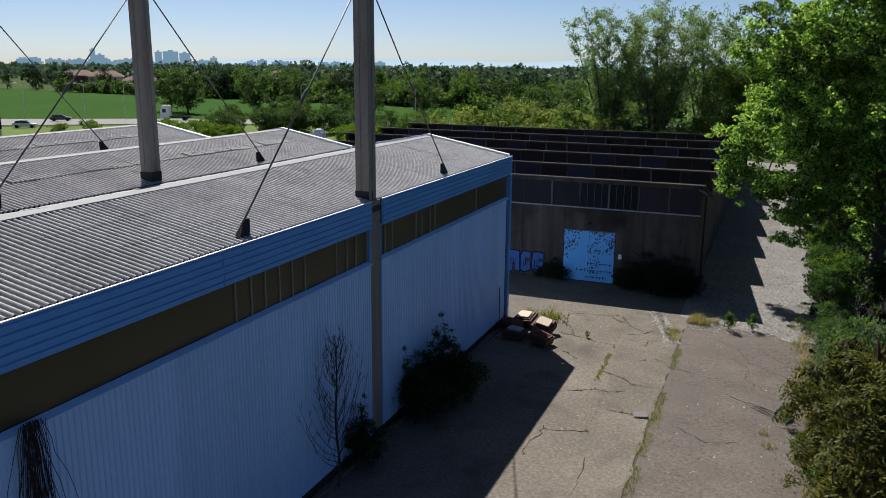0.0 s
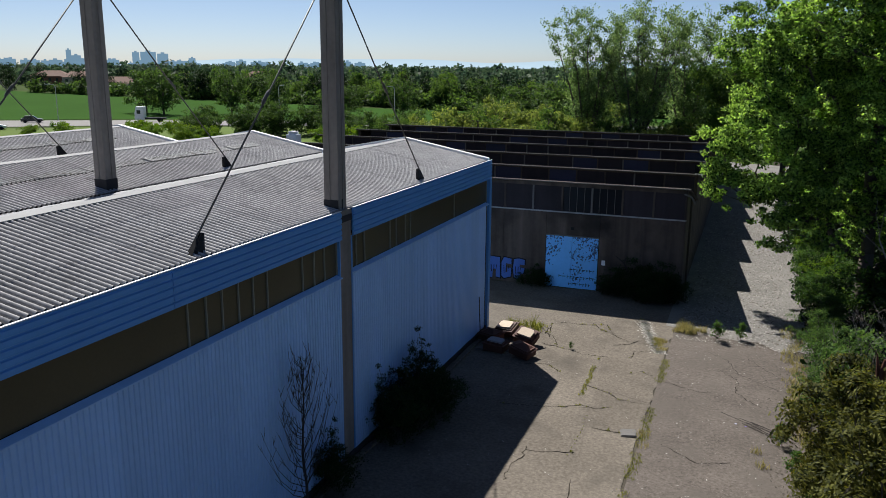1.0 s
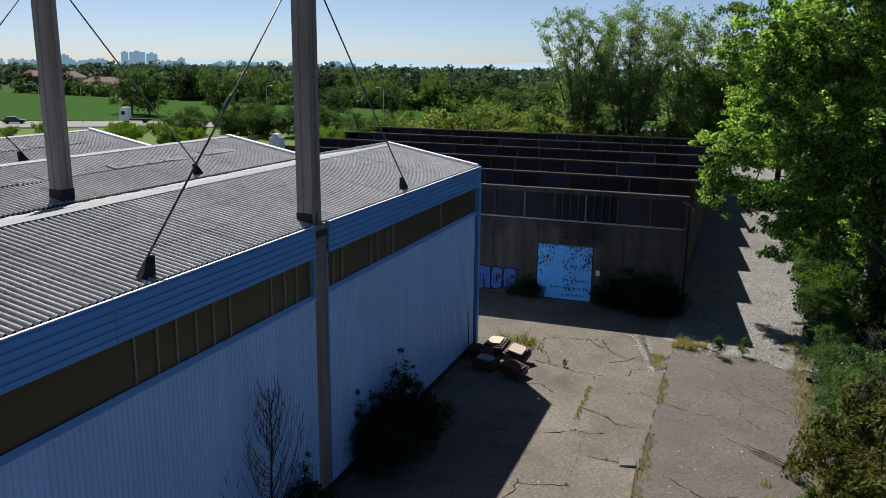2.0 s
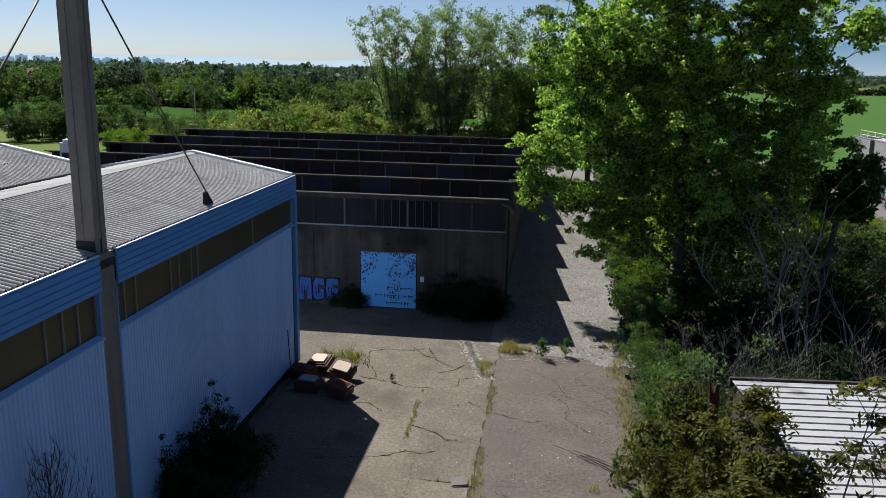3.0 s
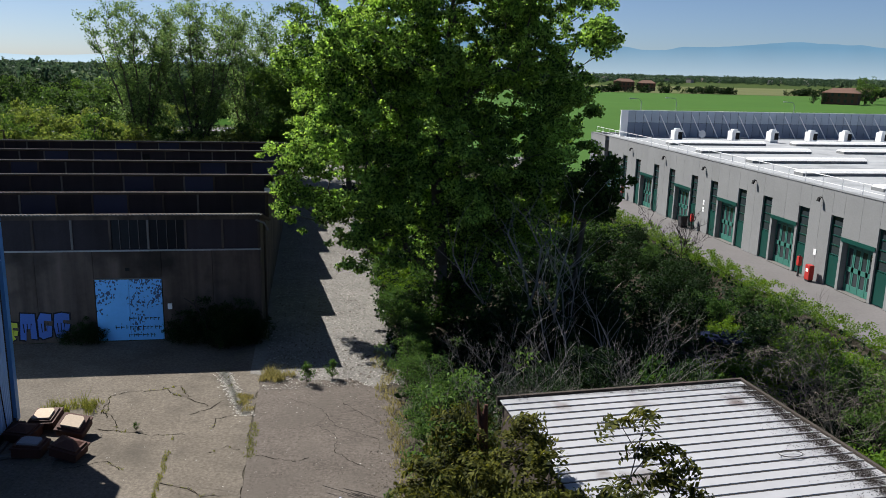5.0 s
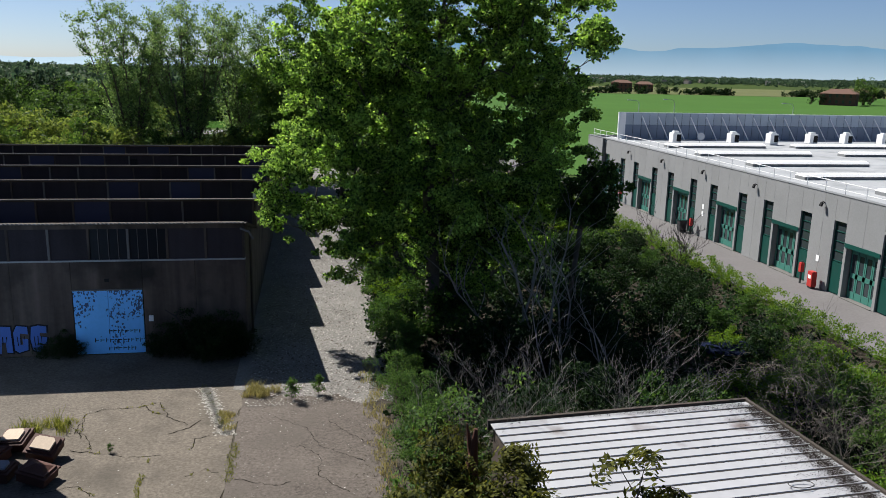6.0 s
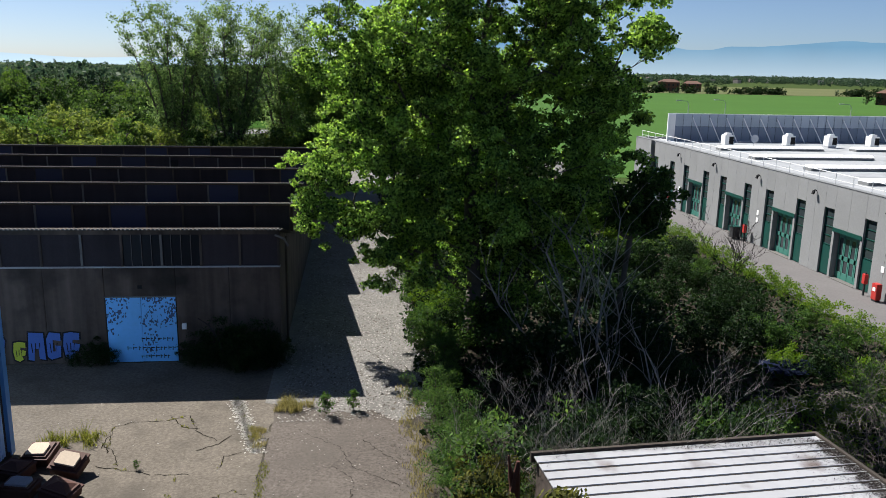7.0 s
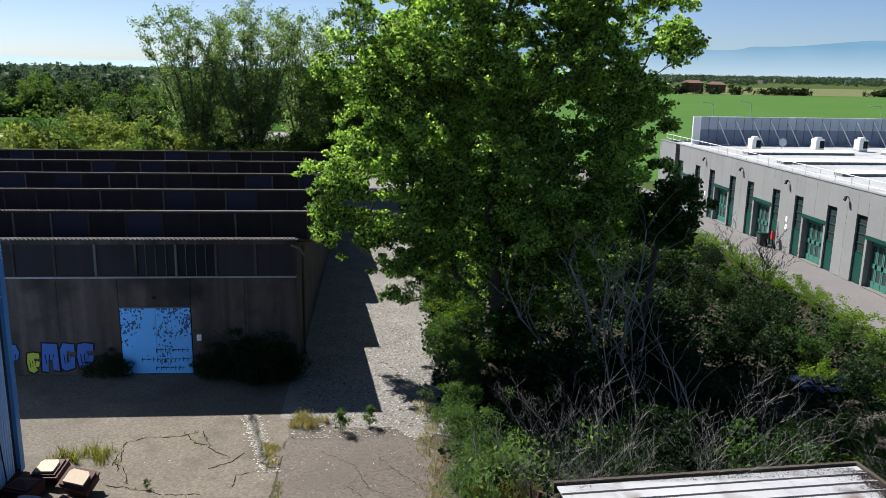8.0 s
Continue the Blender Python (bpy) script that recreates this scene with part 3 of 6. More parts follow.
for b in range(3):
    xr = XE - BAY / 2 - b * BAY
    for k in range(NROW):
        y0 = YN - 0.12 - (k + 1) * W24
        for c in range(3):
            d = 0.12 + c * RUN / 3
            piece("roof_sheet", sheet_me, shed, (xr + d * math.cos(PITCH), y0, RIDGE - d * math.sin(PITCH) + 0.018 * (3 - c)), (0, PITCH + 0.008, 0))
        piece("roof_flashing", back_me, shed, (xr - 0.1, y0 + W24, RIDGE + 0.03), (0, PITCH, math.pi))
    cap = Shape()
    cap.prism([(xr - 0.22, RIDGE + 0.0), (xr, RIDGE + 0.075), (xr + 0.25, RIDGE + 0.03), (xr + 0.25, RIDGE + 0.06), (xr, RIDGE + 0.11), (xr - 0.22, RIDGE + 0.04)], YS, YN - 0.1, "y")
    part("ridge_cap", cap, M_FLASH, shed)
    verge = Shape()
    zz = [(xr - BAY / 2 + 0.05, EAVE + 0.02), (xr, RIDGE + 0.05), (xr + BAY / 2 - 0.05, EAVE + 0.02)]
    verge.prism(zz + [(x, z + 0.13) for x, z in zz[::-1]], YN - 0.16, YN + 0.08, "y")
    part("verge_flashing", verge, M_WHITE_TRIM, shed, "white metal verge flashing")
    # Fill and valley gutter kept black: the valley's shadow line put into colour.
    under = Shape()
    under.prism([(xr - BAY / 2 + 0.55, EAVE - 0.5), (xr + BAY / 2 - 0.45, EAVE - 0.5), (xr + BAY / 2 - 0.45, EAVE - 0.02), (xr, RIDGE - 0.08), (xr - BAY / 2 + 0.55, EAVE - 0.02)], YS, YN - 0.02, "y")
    part("valley_gutter", Shape().box(xr - BAY / 2 - 0.45, xr - BAY / 2 + 0.545, YS, YN - 0.1, EAVE - 0.3, EAVE - 0.16), M_BITUMEN, shed)
    part("gable_fill", under, M_BITUMEN, shed)
    if b:
        for k in range(44):
            d = 1.75 + (0.06 if k % 7 == 3 else 0)
            piece("roof_light", pale_me, shed, (xr + d * math.cos(PITCH), YN - 2.6 - (k + 1) * 1.1, RIDGE - d * math.sin(PITCH) + 0.085 + R.uniform(-0.008, 0.01)), (R.uniform(-0.01, 0.01), PITCH + R.uniform(-0.01, 0.02), 0))

rib = Shape()
prof = []
for i in range(7):
    for a, d in ((0, 0.0), (0.045, 0.0), (0.062, 0.028), (0.133, 0.028)):
        prof.append((i * 0.15 + a, d))
prof.append((1.05, 0.0))
rib.grid([[(d, y, z) for y, d in prof] for z in (0, 6.1)])
rib.grid([[(-0.03, y, z) for y in (1.05, 0)] for z in (0, 6.1)])
rib_me = rib.mesh("wall_sheet", M_BLUE)
for y0 in [23.45 + 1.05 * k for k in range(13)] + [21.6 - 1.05 * k for k in range(35)]:
    piece("wall_sheet", rib_me, shed, (XE, y0, 0.2), (0, 0, R.uniform(-0.004, 0.004)))
part("wall_core", Shape().box(XE - 0.25, XE - 0.03, YS, 22.64, 0.0, 6.3).box(XE - 0.25, XE - 0.03, 23.46, YN, 0.0, 6.3), M_BITUMEN, shed)
part("column_cover", Shape().box(XE - 0.13, XE + 0.0, 22.69, 23.39, 0.0, 7.5).box(XE - 0.13, XE + 0.012, 22.67, 23.41, 7.5, 8.36), M_MAST, shed, "grey column cover set in the blue wall")
part("jamb", Shape().box(XE - 0.3, XE + 0.02, 22.62, 22.68, 0.1, 7.5).box(XE - 0.3, XE + 0.02, 23.4, 23.46, 0.1, 7.5), M_FASCIA, shed)
part("plinth", Shape().box(XE - 0.05, XE + 0.06, YS, YN, 0.0, 0.22), M_BITUMEN, shed, "dark plinth at the wall's foot")
part("end_wall", Shape().box(XE - 3 * BAY, XE - 0.25, YN - 0.2, YN, 0, EAVE), M_BLUE, shed)
part("west_wall", Shape().box(XE - 3 * BAY, XE - 3 * BAY + 0.2, YS, YN - 0.2, 0, EAVE), M_BLUE, shed)
part("rear_wall", Shape().box(XE - 3 * BAY + 0.2, XE - 0.25, YS, YS + 0.2, 0, EAVE), M_BLUE, shed)
part("window_sill", Shape().prism([(XE - 0.1, 6.30), (XE + 0.10, 6.28), (XE + 0.10, 6.31), (XE - 0.1, 6.38)], YS, 22.64, "y").prism([(XE - 0.1, 6.30), (XE + 0.10, 6.28), (XE + 0.10, 6.31), (XE - 0.1, 6.38)], 23.46, YN - 0.25, "y"), M_BLUE, shed, "projecting drip sill")
part("window_back", Shape().box(XE - 0.25, XE - 0.16, YS, 22.64, 6.3, 7.55).box(XE - 0.25, XE - 0.16, 23.46, YN - 0.1, 6.3, 7.55), M_BLACK, shed)
MULL = [YS, -8.0, 0.0, 4.0, 8.0, 15.62, 16.28, 16.89, 17.55, 18.18, 18.82, 20.6, 21.25, 21.85, 22.6, 23.5, 23.92, 24.5, 26.51, 27.03, 27.84, 28.3, 33.0, 37.4]
for a, b in zip(MULL, MULL[1:]):
    if a == 22.6:
        continue
    part("pane", Shape().box(XE - 0.13, XE - 0.10, a + 0.025, b - 0.025, 6.4, 7.5), M_BROWN_PANE, shed)
    part("mullion", Shape().box(XE - 0.13, XE - 0.06, b - 0.017, b + 0.017, 6.4, 7.5), M_MULL, shed)
fas = [(XE + 0.04, 7.48)]
for i in range(5):
    z = 7.50 + i * 0.174
    fas += [(XE + 0.10, z), (XE + 0.10, z + 0.11), (XE + 0.065, z + 0.13), (XE + 0.065, z + 0.155)]
fas += [(XE + 0.09, 8.38), (XE + 0.04, 8.38)]
for a, b in ((YS, 6.2), (6.22, 15.0), (15.02, 22.66), (23.42, 30.1), (30.12, YN + 0.06)):
    part("fascia", Shape().prism(fas, a, b, "y"), M_FASCIA, shed, "ribbed blue metal fascia")
    part("fascia_trim", Shape().box(XE + 0.045, XE + 0.105, a, b, 8.38, 8.40), M_WHITE_TRIM, shed, "white edge trim")
# Black gutter colour also stands for the shadow gap behind the fascia.
part("gutter", Shape().box(XE - 0.32, XE + 0.037, YS, YN, 8.0, 8.2), M_BITUMEN, shed)
part("corner_trim", Shape().box(XE - 0.05, XE + 0.10, YN - 0.22, YN + 0.08, 0.1, 7.48), M_FASCIA, shed, "blue corner trim")
part("downpipe", Shape().tube([(XE + 0.08, 36.4, 0.1), (XE + 0.06, 36.2, 2.0)], 0.022, 6), M_BITUMEN, shed)


def mast(x, y, z0, label):
    t = thing("mast", (x, y, z0), label, "mast", "roof masts")
    w, g = 0.245, 0.05
    pr = [(-w, -w), (-g, -w), (-g, -w + 0.02), (g, -w + 0.02), (g, -w), (w, -w), (w, -g), (w - 0.02, -g), (w - 0.02, g), (w, g), (w, w), (-w, w)]
    part("shaft", Shape().prism(pr, 0, 17.0 - z0, "z"), M_MAST, t, here=True)
    c = max(0, 8.25 - z0)
    if z0 > 1:
        part("collar", Shape().box(-w - 0.02, w + 0.02, -w - 0.02, w + 0.02, 0, 0.55), M_BITUMEN, t, "black bitumen collar", here=True)
    else:
        part("collar", Shape().box(-w - 0.015, w - 0.005, -w - 0.015, w + 0.015, c - 0.1, c + 0.42), M_BITUMEN, t, "black bitumen collar", here=True)
    part("head", Shape().box(-0.3, 0.3, -0.3, 0.3, 17.0 - z0, 17.25 - z0), M_MAST, t, bevel=0.02, here=True)
    return t


def stay(top, foot, label):
    """A sloping cable with its turnbuckle and the block that ties it to the roof."""
    t = thing("stay_cable", foot, label, "cable", "roof stays")
    a, b = Vector(top) - Vector(foot), Vector((0, 0, 0.3))
    d = (a - b).normalized()
    part("cable", Shape().tube([b, b.lerp(a, 0.5) - Vector((0, 0, 0.04)), a], 0.025, 6), M_CABLE, t, here=True, smooth=True)
    part("turnbuckle", Shape().tube([b + d * 4.2, b + d * 4.3, b + d * 4.6, b + d * 4.7], [0.03, 0.05, 0.05, 0.03], 8), M_CABLE, t, here=True)
    s = Shape()
    e = 0.09
    dy = 1 if d.y > 0 else -1
    s.v += [(-e, -0.34 * dy, -0.12), (e, -0.34 * dy, -0.12), (e, 0.2 * dy, -0.12), (-e, 0.2 * dy, -0.12), (-0.05, 0.14 * dy, 0.42), (0.05, 0.14 * dy, 0.42), (0.05, 0.26 * dy, 0.40), (-0.05, 0.26 * dy, 0.40)]
    s.f += [(3, 2, 1, 0), (4, 5, 6, 7), (0, 1, 5, 4), (1, 2, 6, 5), (2, 3, 7, 6), (3, 0, 4, 7)]
    part("anchor_block", s, M_BLACK, t, "black tapered anchor block", here=True)
    return t


MY = 23.15
for i, x in enumerate((XE, XE - BAY, XE - 2 * BAY)):
    mx = x - (0.38 if i == 0 else 0.58)
    mast(mx, MY, EAVE - 0.1 if i else 0.0, "square grey concrete mast with grooved faces rising over the roof")
    for s in (-1, 1):
        fx = (-12.06, -21.0, -30.2)[i]
        stay((mx - 0.05, MY + 0.2, 15.6), (fx, 23.2 + s * 6.75, EAVE + (0.1 if i == 0 else 0.04 + 0.181 * (x - fx))), "taut steel stay cable tied to the roof edge")

# ---- old saw-tooth warehouse ----
WX0, WX1, WY = -39.0, -3.15, 46.5
TOOTH, NT = 7.65, 6
wh = thing("warehouse", (-20, 46.5, 0), "abandoned dark concrete warehouse with a saw-tooth roof", "warehouse")
for i in range(NT):
    y0 = WY + i * TOOTH
    rows = []
    prof = [(WX0 - 0.15 + k * 0.18 / 6, 0.028 * math.cos(2 * math.pi * k / 6)) for k in range(int((WX1 - WX0 + 0.33) / 0.18) * 6 + 1)]
    s = Shape()
    up = 0.13 if i == 0 else 0.0
    ends = ((y0 - 0.48, 6.2 + up), (y0 + TOOTH + 0.02, 4.5))
    s.grid([[(x, y, z + dz) for x, dz in prof] for y, z in ends])
    s.grid([[(x, y, z + dz - 0.02) for x, dz in prof][::-1] for y, z in ends])
    part("roof_slope", s, M_OLDROOF, wh, smooth=True)
    s = Shape()
    s.grid([[(x, y0 - 0.485, 6.2 + up + dz + t) for x, dz in prof] for t in (0.012, -0.034)])
    s.grid([[(x, y, 6.2 + up + dz + 0.012) for x, dz in prof] for y in (y0 - 0.485, y0 - 0.36)])
    part("eave_lip", s, M_LIP, wh, "pale wavy sheet edge")
    z0 = 4.55
    part("sill_beam", Shape().box(WX0, WX1 + 0.02, y0 - 0.05, y0 + 0.2, z0 - 0.07, z0), M_SILL if i == 0 else M_OLDCONC, wh)
    part("head_beam", Shape().box(WX0, WX1, y0 - 0.02, y0 + 0.2, 6.0, 6.14 + up), M_OLDCONC, wh)
    wide = 1.9 if i else 1.72
    n = int((WX1 - WX0) / wide)
    for k in range(n):
        xb = WX1 - (0.12 if i else 0.05) - k * wide
        xa = xb - wide
        part("post", Shape().box(xb - 0.05, xb + 0.05, y0 - 0.03, y0 + 0.1, z0, 6.0), M_LIP if R.random() < 0.3 else M_OLDCONC, wh)
        if i == 0 and k in (2, 3):
            part("dark_opening", Shape().box(xa + 0.05, xb - 0.05, y0 + 0.05, y0 + 0.07, z0, 6.0), M_DARKGLASS, wh)
            for j in range(1, 4):
                xm = xa + j * wide / 4
                part("glazing_bar", Shape().box(xm - 0.011, xm + 0.011, y0 - 0.01, y0 + 0.04, z0, 6.0), M_LIP, wh)
        else:
            blue = i > 0 and (k * 7 + i * 5) % 9 in (2, 6)
            part("glazing_panel", Shape().box(xa + 0.05, xb - 0.05, y0 + 0.03, y0 + 0.07, z0, 6.0), M_BLUEPANE if blue else M_OLDPANEL, wh)
prof = [(WY + 0.285, 0.0)]
for i in range(NT):
    y0 = WY + i * TOOTH
    prof += [(y0 + 0.285, 4.5), (y0 + 0.285, 6.03), (y0 + TOOTH + 0.28, 4.40)]
prof += [(WY + NT * TOOTH + 0.28, 0.0)]
part("side_wall", Shape().prism(prof, WX1 - 0.3, WX1, "x"), M_OLDCONC, wh)
part("side_wall", Shape().prism(prof, WX0, WX0 + 0.3, "x"), M_OLDCONC, wh)
part("back_wall", Shape().box(WX0 + 0.3, WX1 - 0.3, WY + NT * TOOTH - 0.3, WY + NT * TOOTH, 0, 4.4), M_OLDCONC, wh)
DX0, DX1, DZ = -10.96, -7.83, 3.1
edges = [WX1, -5.45, DX1]
for a, b in zip(edges, edges[1:]):
    part("concrete_panel", Shape().box(b + 0.01, a - 0.01, WY, WY + 0.28, 0, 4.48), M_OLDCONC, wh)
part("concrete_panel", Shape().box(DX0 + 0.01, DX1 - 0.01, WY + 0.01, WY + 0.28, DZ + 0.06, 4.48), M_OLDCONC, wh)
x = DX0
while x > WX0 + 0.5:
    part("concrete_panel", Shape().box(max(x - 2.6, WX0) + 0.01, x - 0.01, WY, WY + 0.28, 0, 4.48), M_OLDCONC, wh)
    x -= 2.6
door = part("door", Shape().box(DX0 + 0.04, (DX0 + DX1) / 2 - 0.01, WY - 0.02, WY + 0.06, 0.03, DZ), M_DOORBLUE, wh, "peeling bright blue steel double door")
part("leaf", Shape().box((DX0 + DX1) / 2 + 0.01, DX1 - 0.04, WY - 0.02, WY + 0.06, 0.03, DZ), M_DOORBLUE, door)
part("lintel_trim", Shape().box(DX0, DX1, WY - 0.05, WY + 0.01, DZ, DZ + 0.06), M_LIP, door)

# ---- pale hall with green doors ----
HX, HY0, HY1, HZ = 32.7, 20.0, 100.4, 6.28
hall = thing("hall", (60, 60, 0), "long pale precast concrete hall with green doors and slot windows", "hall")
MOD = 8.1
CENTRES = [91.5 - MOD * k for k in range(9)]
part("roof_deck", Shape().box(HX + 0.25, 118, HY0, HY1, 5.8, 6.05), M_WHITEROOF, hall, "white flat roof")
part("inner_core", Shape().box(HX + 1.0, 117.8, HY0 + 0.2, HY1 - 0.2, 0, 5.8), M_MODCONC, hall)
part("end_wall", Shape().box(HX, 118, HY1 - 0.25, HY1, 0, HZ), M_MODCONC, hall)


def panel(y0, y1, z0, z1):
    part("wall_panel", Shape().box(HX, HX + 0.42, y0 + 0.008, y1 - 0.008, z0, z1), M_MODCONC, hall)


win_body, win_panes, win_low = Shape(), [], Shape()
for c in CENTRES:
    panel(c - 1.67, c, 3.47, HZ)
    panel(c, c + 1.67, 3.47, HZ)
    for s in (-1, 1):
        a, b = c + s * 2.27 - 0.6, c + s * 2.27 + 0.6
        panel(a, b, 4.67, HZ)
        # Black backing stands for the unlit depth behind the panes.
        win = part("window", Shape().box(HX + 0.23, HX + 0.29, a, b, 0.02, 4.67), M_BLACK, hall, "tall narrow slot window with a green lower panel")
        part("lower_panel", Shape().box(HX + 0.13, HX + 0.2, a + 0.05, b - 0.05, 0.05, 2.05), M_GREEN, win)
        part("window_rim", Shape().box(HX + 0.12, HX + 0.22, a, a + 0.06, 0.02, 4.67).box(HX + 0.12, HX + 0.22, b - 0.06, b, 0.02, 4.67).box(HX + 0.12, HX + 0.22, a, b, 4.61, 4.67), M_GREEN, win)
        for j in range(4):
            z = 2.1 + j * 0.63
            part("pane", Shape().box(HX + 0.18, HX + 0.2, a + 0.08, b - 0.08, z + 0.06, z + 0.62), M_WINGLASS, win)
            part("transom", Shape().box(HX + 0.14, HX + 0.21, a + 0.07, b - 0.07, z, z + 0.06), M_GREEN, win)
        ia, ib = sorted((c + s * 1.67, c + s * 1.42))
        panel(ia, ib, 0, 3.47)
    e = c - MOD / 2
    panel(c - MOD + 2.87, e, 0, HZ)
    panel(e, c - 2.87, 0, HZ)
    # Black backing gives the recess its darkness by colour.
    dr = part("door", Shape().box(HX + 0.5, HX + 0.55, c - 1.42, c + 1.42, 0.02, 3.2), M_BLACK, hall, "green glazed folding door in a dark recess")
    part("header", Shape().box(HX - 0.04, HX + 0.41, c - 1.6, c + 1.6, 3.2, 3.465), M_GREEN, dr)
    part("threshold", Shape().box(HX - 0.08, HX + 0.5, c - 1.41, c + 1.41, -0.01, 0.035), M_LIP, dr)
    for j in range(4):
        a = c - 1.35 + j * 0.675
        lf = Shape()
        for z0, z1 in ((0.05, 0.5), (1.35, 1.65), (2.85, 3.1)):
            lf.box(HX + 0.36, HX + 0.42, a + 0.02, a + 0.655, z0, z1)
        for y0 in (a + 0.02, a + 0.555):
            lf.box(HX + 0.36, HX + 0.42, y0, y0 + 0.1, 0.5, 2.85)
        part("leaf", lf, M_GREENLT, dr)
        part("pane", Shape().box(HX + 0.39, HX + 0.4, a + 0.12, a + 0.555, 0.5, 1.35).box(HX + 0.39, HX + 0.4, a + 0.12, a + 0.555, 1.65, 2.85), M_WINGLASS, dr)
    la = part("wall_lamp", Shape().tube([(HX, e, 5.58), (HX - 0.14, e, 5.66), (HX - 0.26, e, 5.62)], 0.035, 6), M_BLACK, hall, "black bracket lamp")
    part("lamp_head", Shape().obox(pose(HX - 0.3, e, 5.36, 0, 20, 0), 0.12, 0.2, 0.28), M_BLACK, la)
panel(95.6 + 0.0, HY1 - 0.3, 0, HZ)
part("coping", Shape().box(HX - 0.03, HX + 0.44, HY0, HY1, HZ, HZ + 0.04), M_CURB, hall)
rail = part("roof_rail", Shape().tube([(HX + 0.5, HY0, 7.0), (HX + 0.5, HY1 - 0.4, 7.0)], 0.025, 5).tube([(HX + 0.5, HY0, 6.55), (HX + 0.5, HY1 - 0.4, 6.55)], 0.02, 5), M_WHITE, hall, "white tubular roof railing")
post_me = Shape().tube([(0, 0, 0), (0, 0, 0.98)], 0.025, 5).mesh("rail_post", M_WHITE)
for k in range(40):
    piece("rail_post", post_me, rail, Vector((HX + 0.5, HY1 - 0.5 - k * 2.0, 6.03)) - Vector((0, 0, 0)))
low_me = Shape().box(0, 0.94, 0, 0.06, 0, 1.62).mesh("lower_panel", M_SCREENLOW)
scr_me = Shape().box(0, 0.94, 0, 0.06, 1.64, 3.0).mesh("screen_panel", M_SCREEN)
brace_me = Shape().tube([(0, -0.05, 2.6), (0.75, -1.6, 0)], 0.06, 5).mesh("screen_brace", M_WHITE)
screen = thing("roof_screen", (60, 97.5, 6.05), "grey noise screen with slanting white braces on the flat roof", "screen")
for k in range(30):
    piece("screen_panel", scr_me, screen, (36.0 + k * 2.0, 97.5, 6.06))
    piece("screen_panel", scr_me, screen, (37.0 + k * 2.0, 97.5, 6.06))
    piece("lower_panel", low_me, screen, (36.0 + k * 2.0, 97.5, 6.06))
    piece("lower_panel", low_me, screen, (37.0 + k * 2.0, 97.5, 6.06))
    if k:
        piece("screen_brace", brace_me, screen, (36.0 + k * 2.0, 97.5, 6.06))
part("end_panel", Shape().box(35.1, 35.96, 97.3, 97.5, 6.06, 9.1), M_WHITE, screen)
part("back_rail", Shape().box(35.96, 95.96, 97.57, 97.63, 6.1, 9.0), M_BITUMEN, screen)
part("top_rail", Shape().box(35.1, 95.96, 97.46, 97.6, 9.06, 9.12), M_WHITE, screen)


def skylight(x0, x1, y):
    t = thing("skylight", ((x0 + x1) / 2, y, 6.05), "long low white ridge skylight on the flat roof", "skylight", "roof skylights")
    part("curb", Shape().box(x0, x1, y - 0.6, y + 0.6, 6.05, 6.28), M_CURB, t)
    n = int((x1 - x0) / 0.5)
    me = Shape().prism([(-0.68, 0), (0.68, 0), (0.4, 0.18), (0, 0.24), (-0.4, 0.18)], 0.02, (x1 - x0) / n - 0.02, "x").mesh("dome", M_WHITE)
    for k in range(n):
        piece("dome", me, t, (x0 + k * (x1 - x0) / n, y, 6.28))


for i, y in enumerate((47.0, 55.0, 63.0, 71.2, 79.3, 87.4)):
    skylight(36.0 + (i % 2) * 0.6, 47.5, y)
    skylight(51.0, 62.5, y)
    skylight(66.0, 77.5, y)


def hvac(x, y):
    t = thing("rooftop_unit", (x, y, 6.05), "white rooftop ventilation unit with a dark grille", "ventilation unit", "rooftop units")
    part("casing", Shape().box(-0.48, 0.48, -0.5, 0.5, 0.2, 1.25), M_WHITE, t, bevel=0.03, here=True)
    part("grille", Shape().box(-0.05, 0.43, -0.53, -0.5, 0.35, 1.1), M_BLACK, t, here=True)
    part("cap", Shape().box(-0.3, 0.3, -0.3, 0.3, 1.25, 1.45), M_WHITE, t, bevel=0.05, here=True)
    part("stand", Shape().box(-0.45, 0.45, -0.45, 0.45, 0.0, 0.2), M_ALU, t, here=True)


for x in (39.2, 46.0, 50.7, 55.5, 59.8, 64.5, 69.2, 74.0):
    hvac(x, 91.0)

# ---- small building with a white metal roof ----
A = radians(4.4)
wr = thing("outbuilding", (4.78, 28.98, 0), "low outbuilding with a white ribbed metal roof", "outbuilding")
wr.rotation_euler = (0, 0, A)
strip = Shape().box(0, 8.0, -0.385, 0, -0.03, 0.0).prism([(-0.395, -0.01), (-0.385, 0.03), (-0.365, 0.03), (-0.35, -0.01)], 0, 8.0, "x").mesh("roof_strip", M_METALSHEET)
# Thin dark strip beside each rib: the rib's shaded side put into colour.
rib_shade = Shape().box(0, 8.0, -0.012, 0.03, -0.03, 0.006).mesh("roof_seam", M_RUST)
for k in range(26):
    ob = new("roof_strip", strip)
    ob.parent = wr
    ob.location = (0, -0.12 - k * 0.41, 3.9)
    ob = new("roof_seam", rib_shade)
    ob.parent = wr
    ob.location = (0, -0.12 - (k + 1) * 0.41, 3.9)
part("edge_flashing", Shape().box(-0.06, 8.1, -0.08, 0.02, 3.7, 3.97), M_RUST, wr, "rusty raised roof edge", here=True)
part("edge_flashing", Shape().box(8.0, 8.1, -10.8, -0.08, 3.7, 3.97), M_RUST, wr, "rusty raised roof edge", here=True)
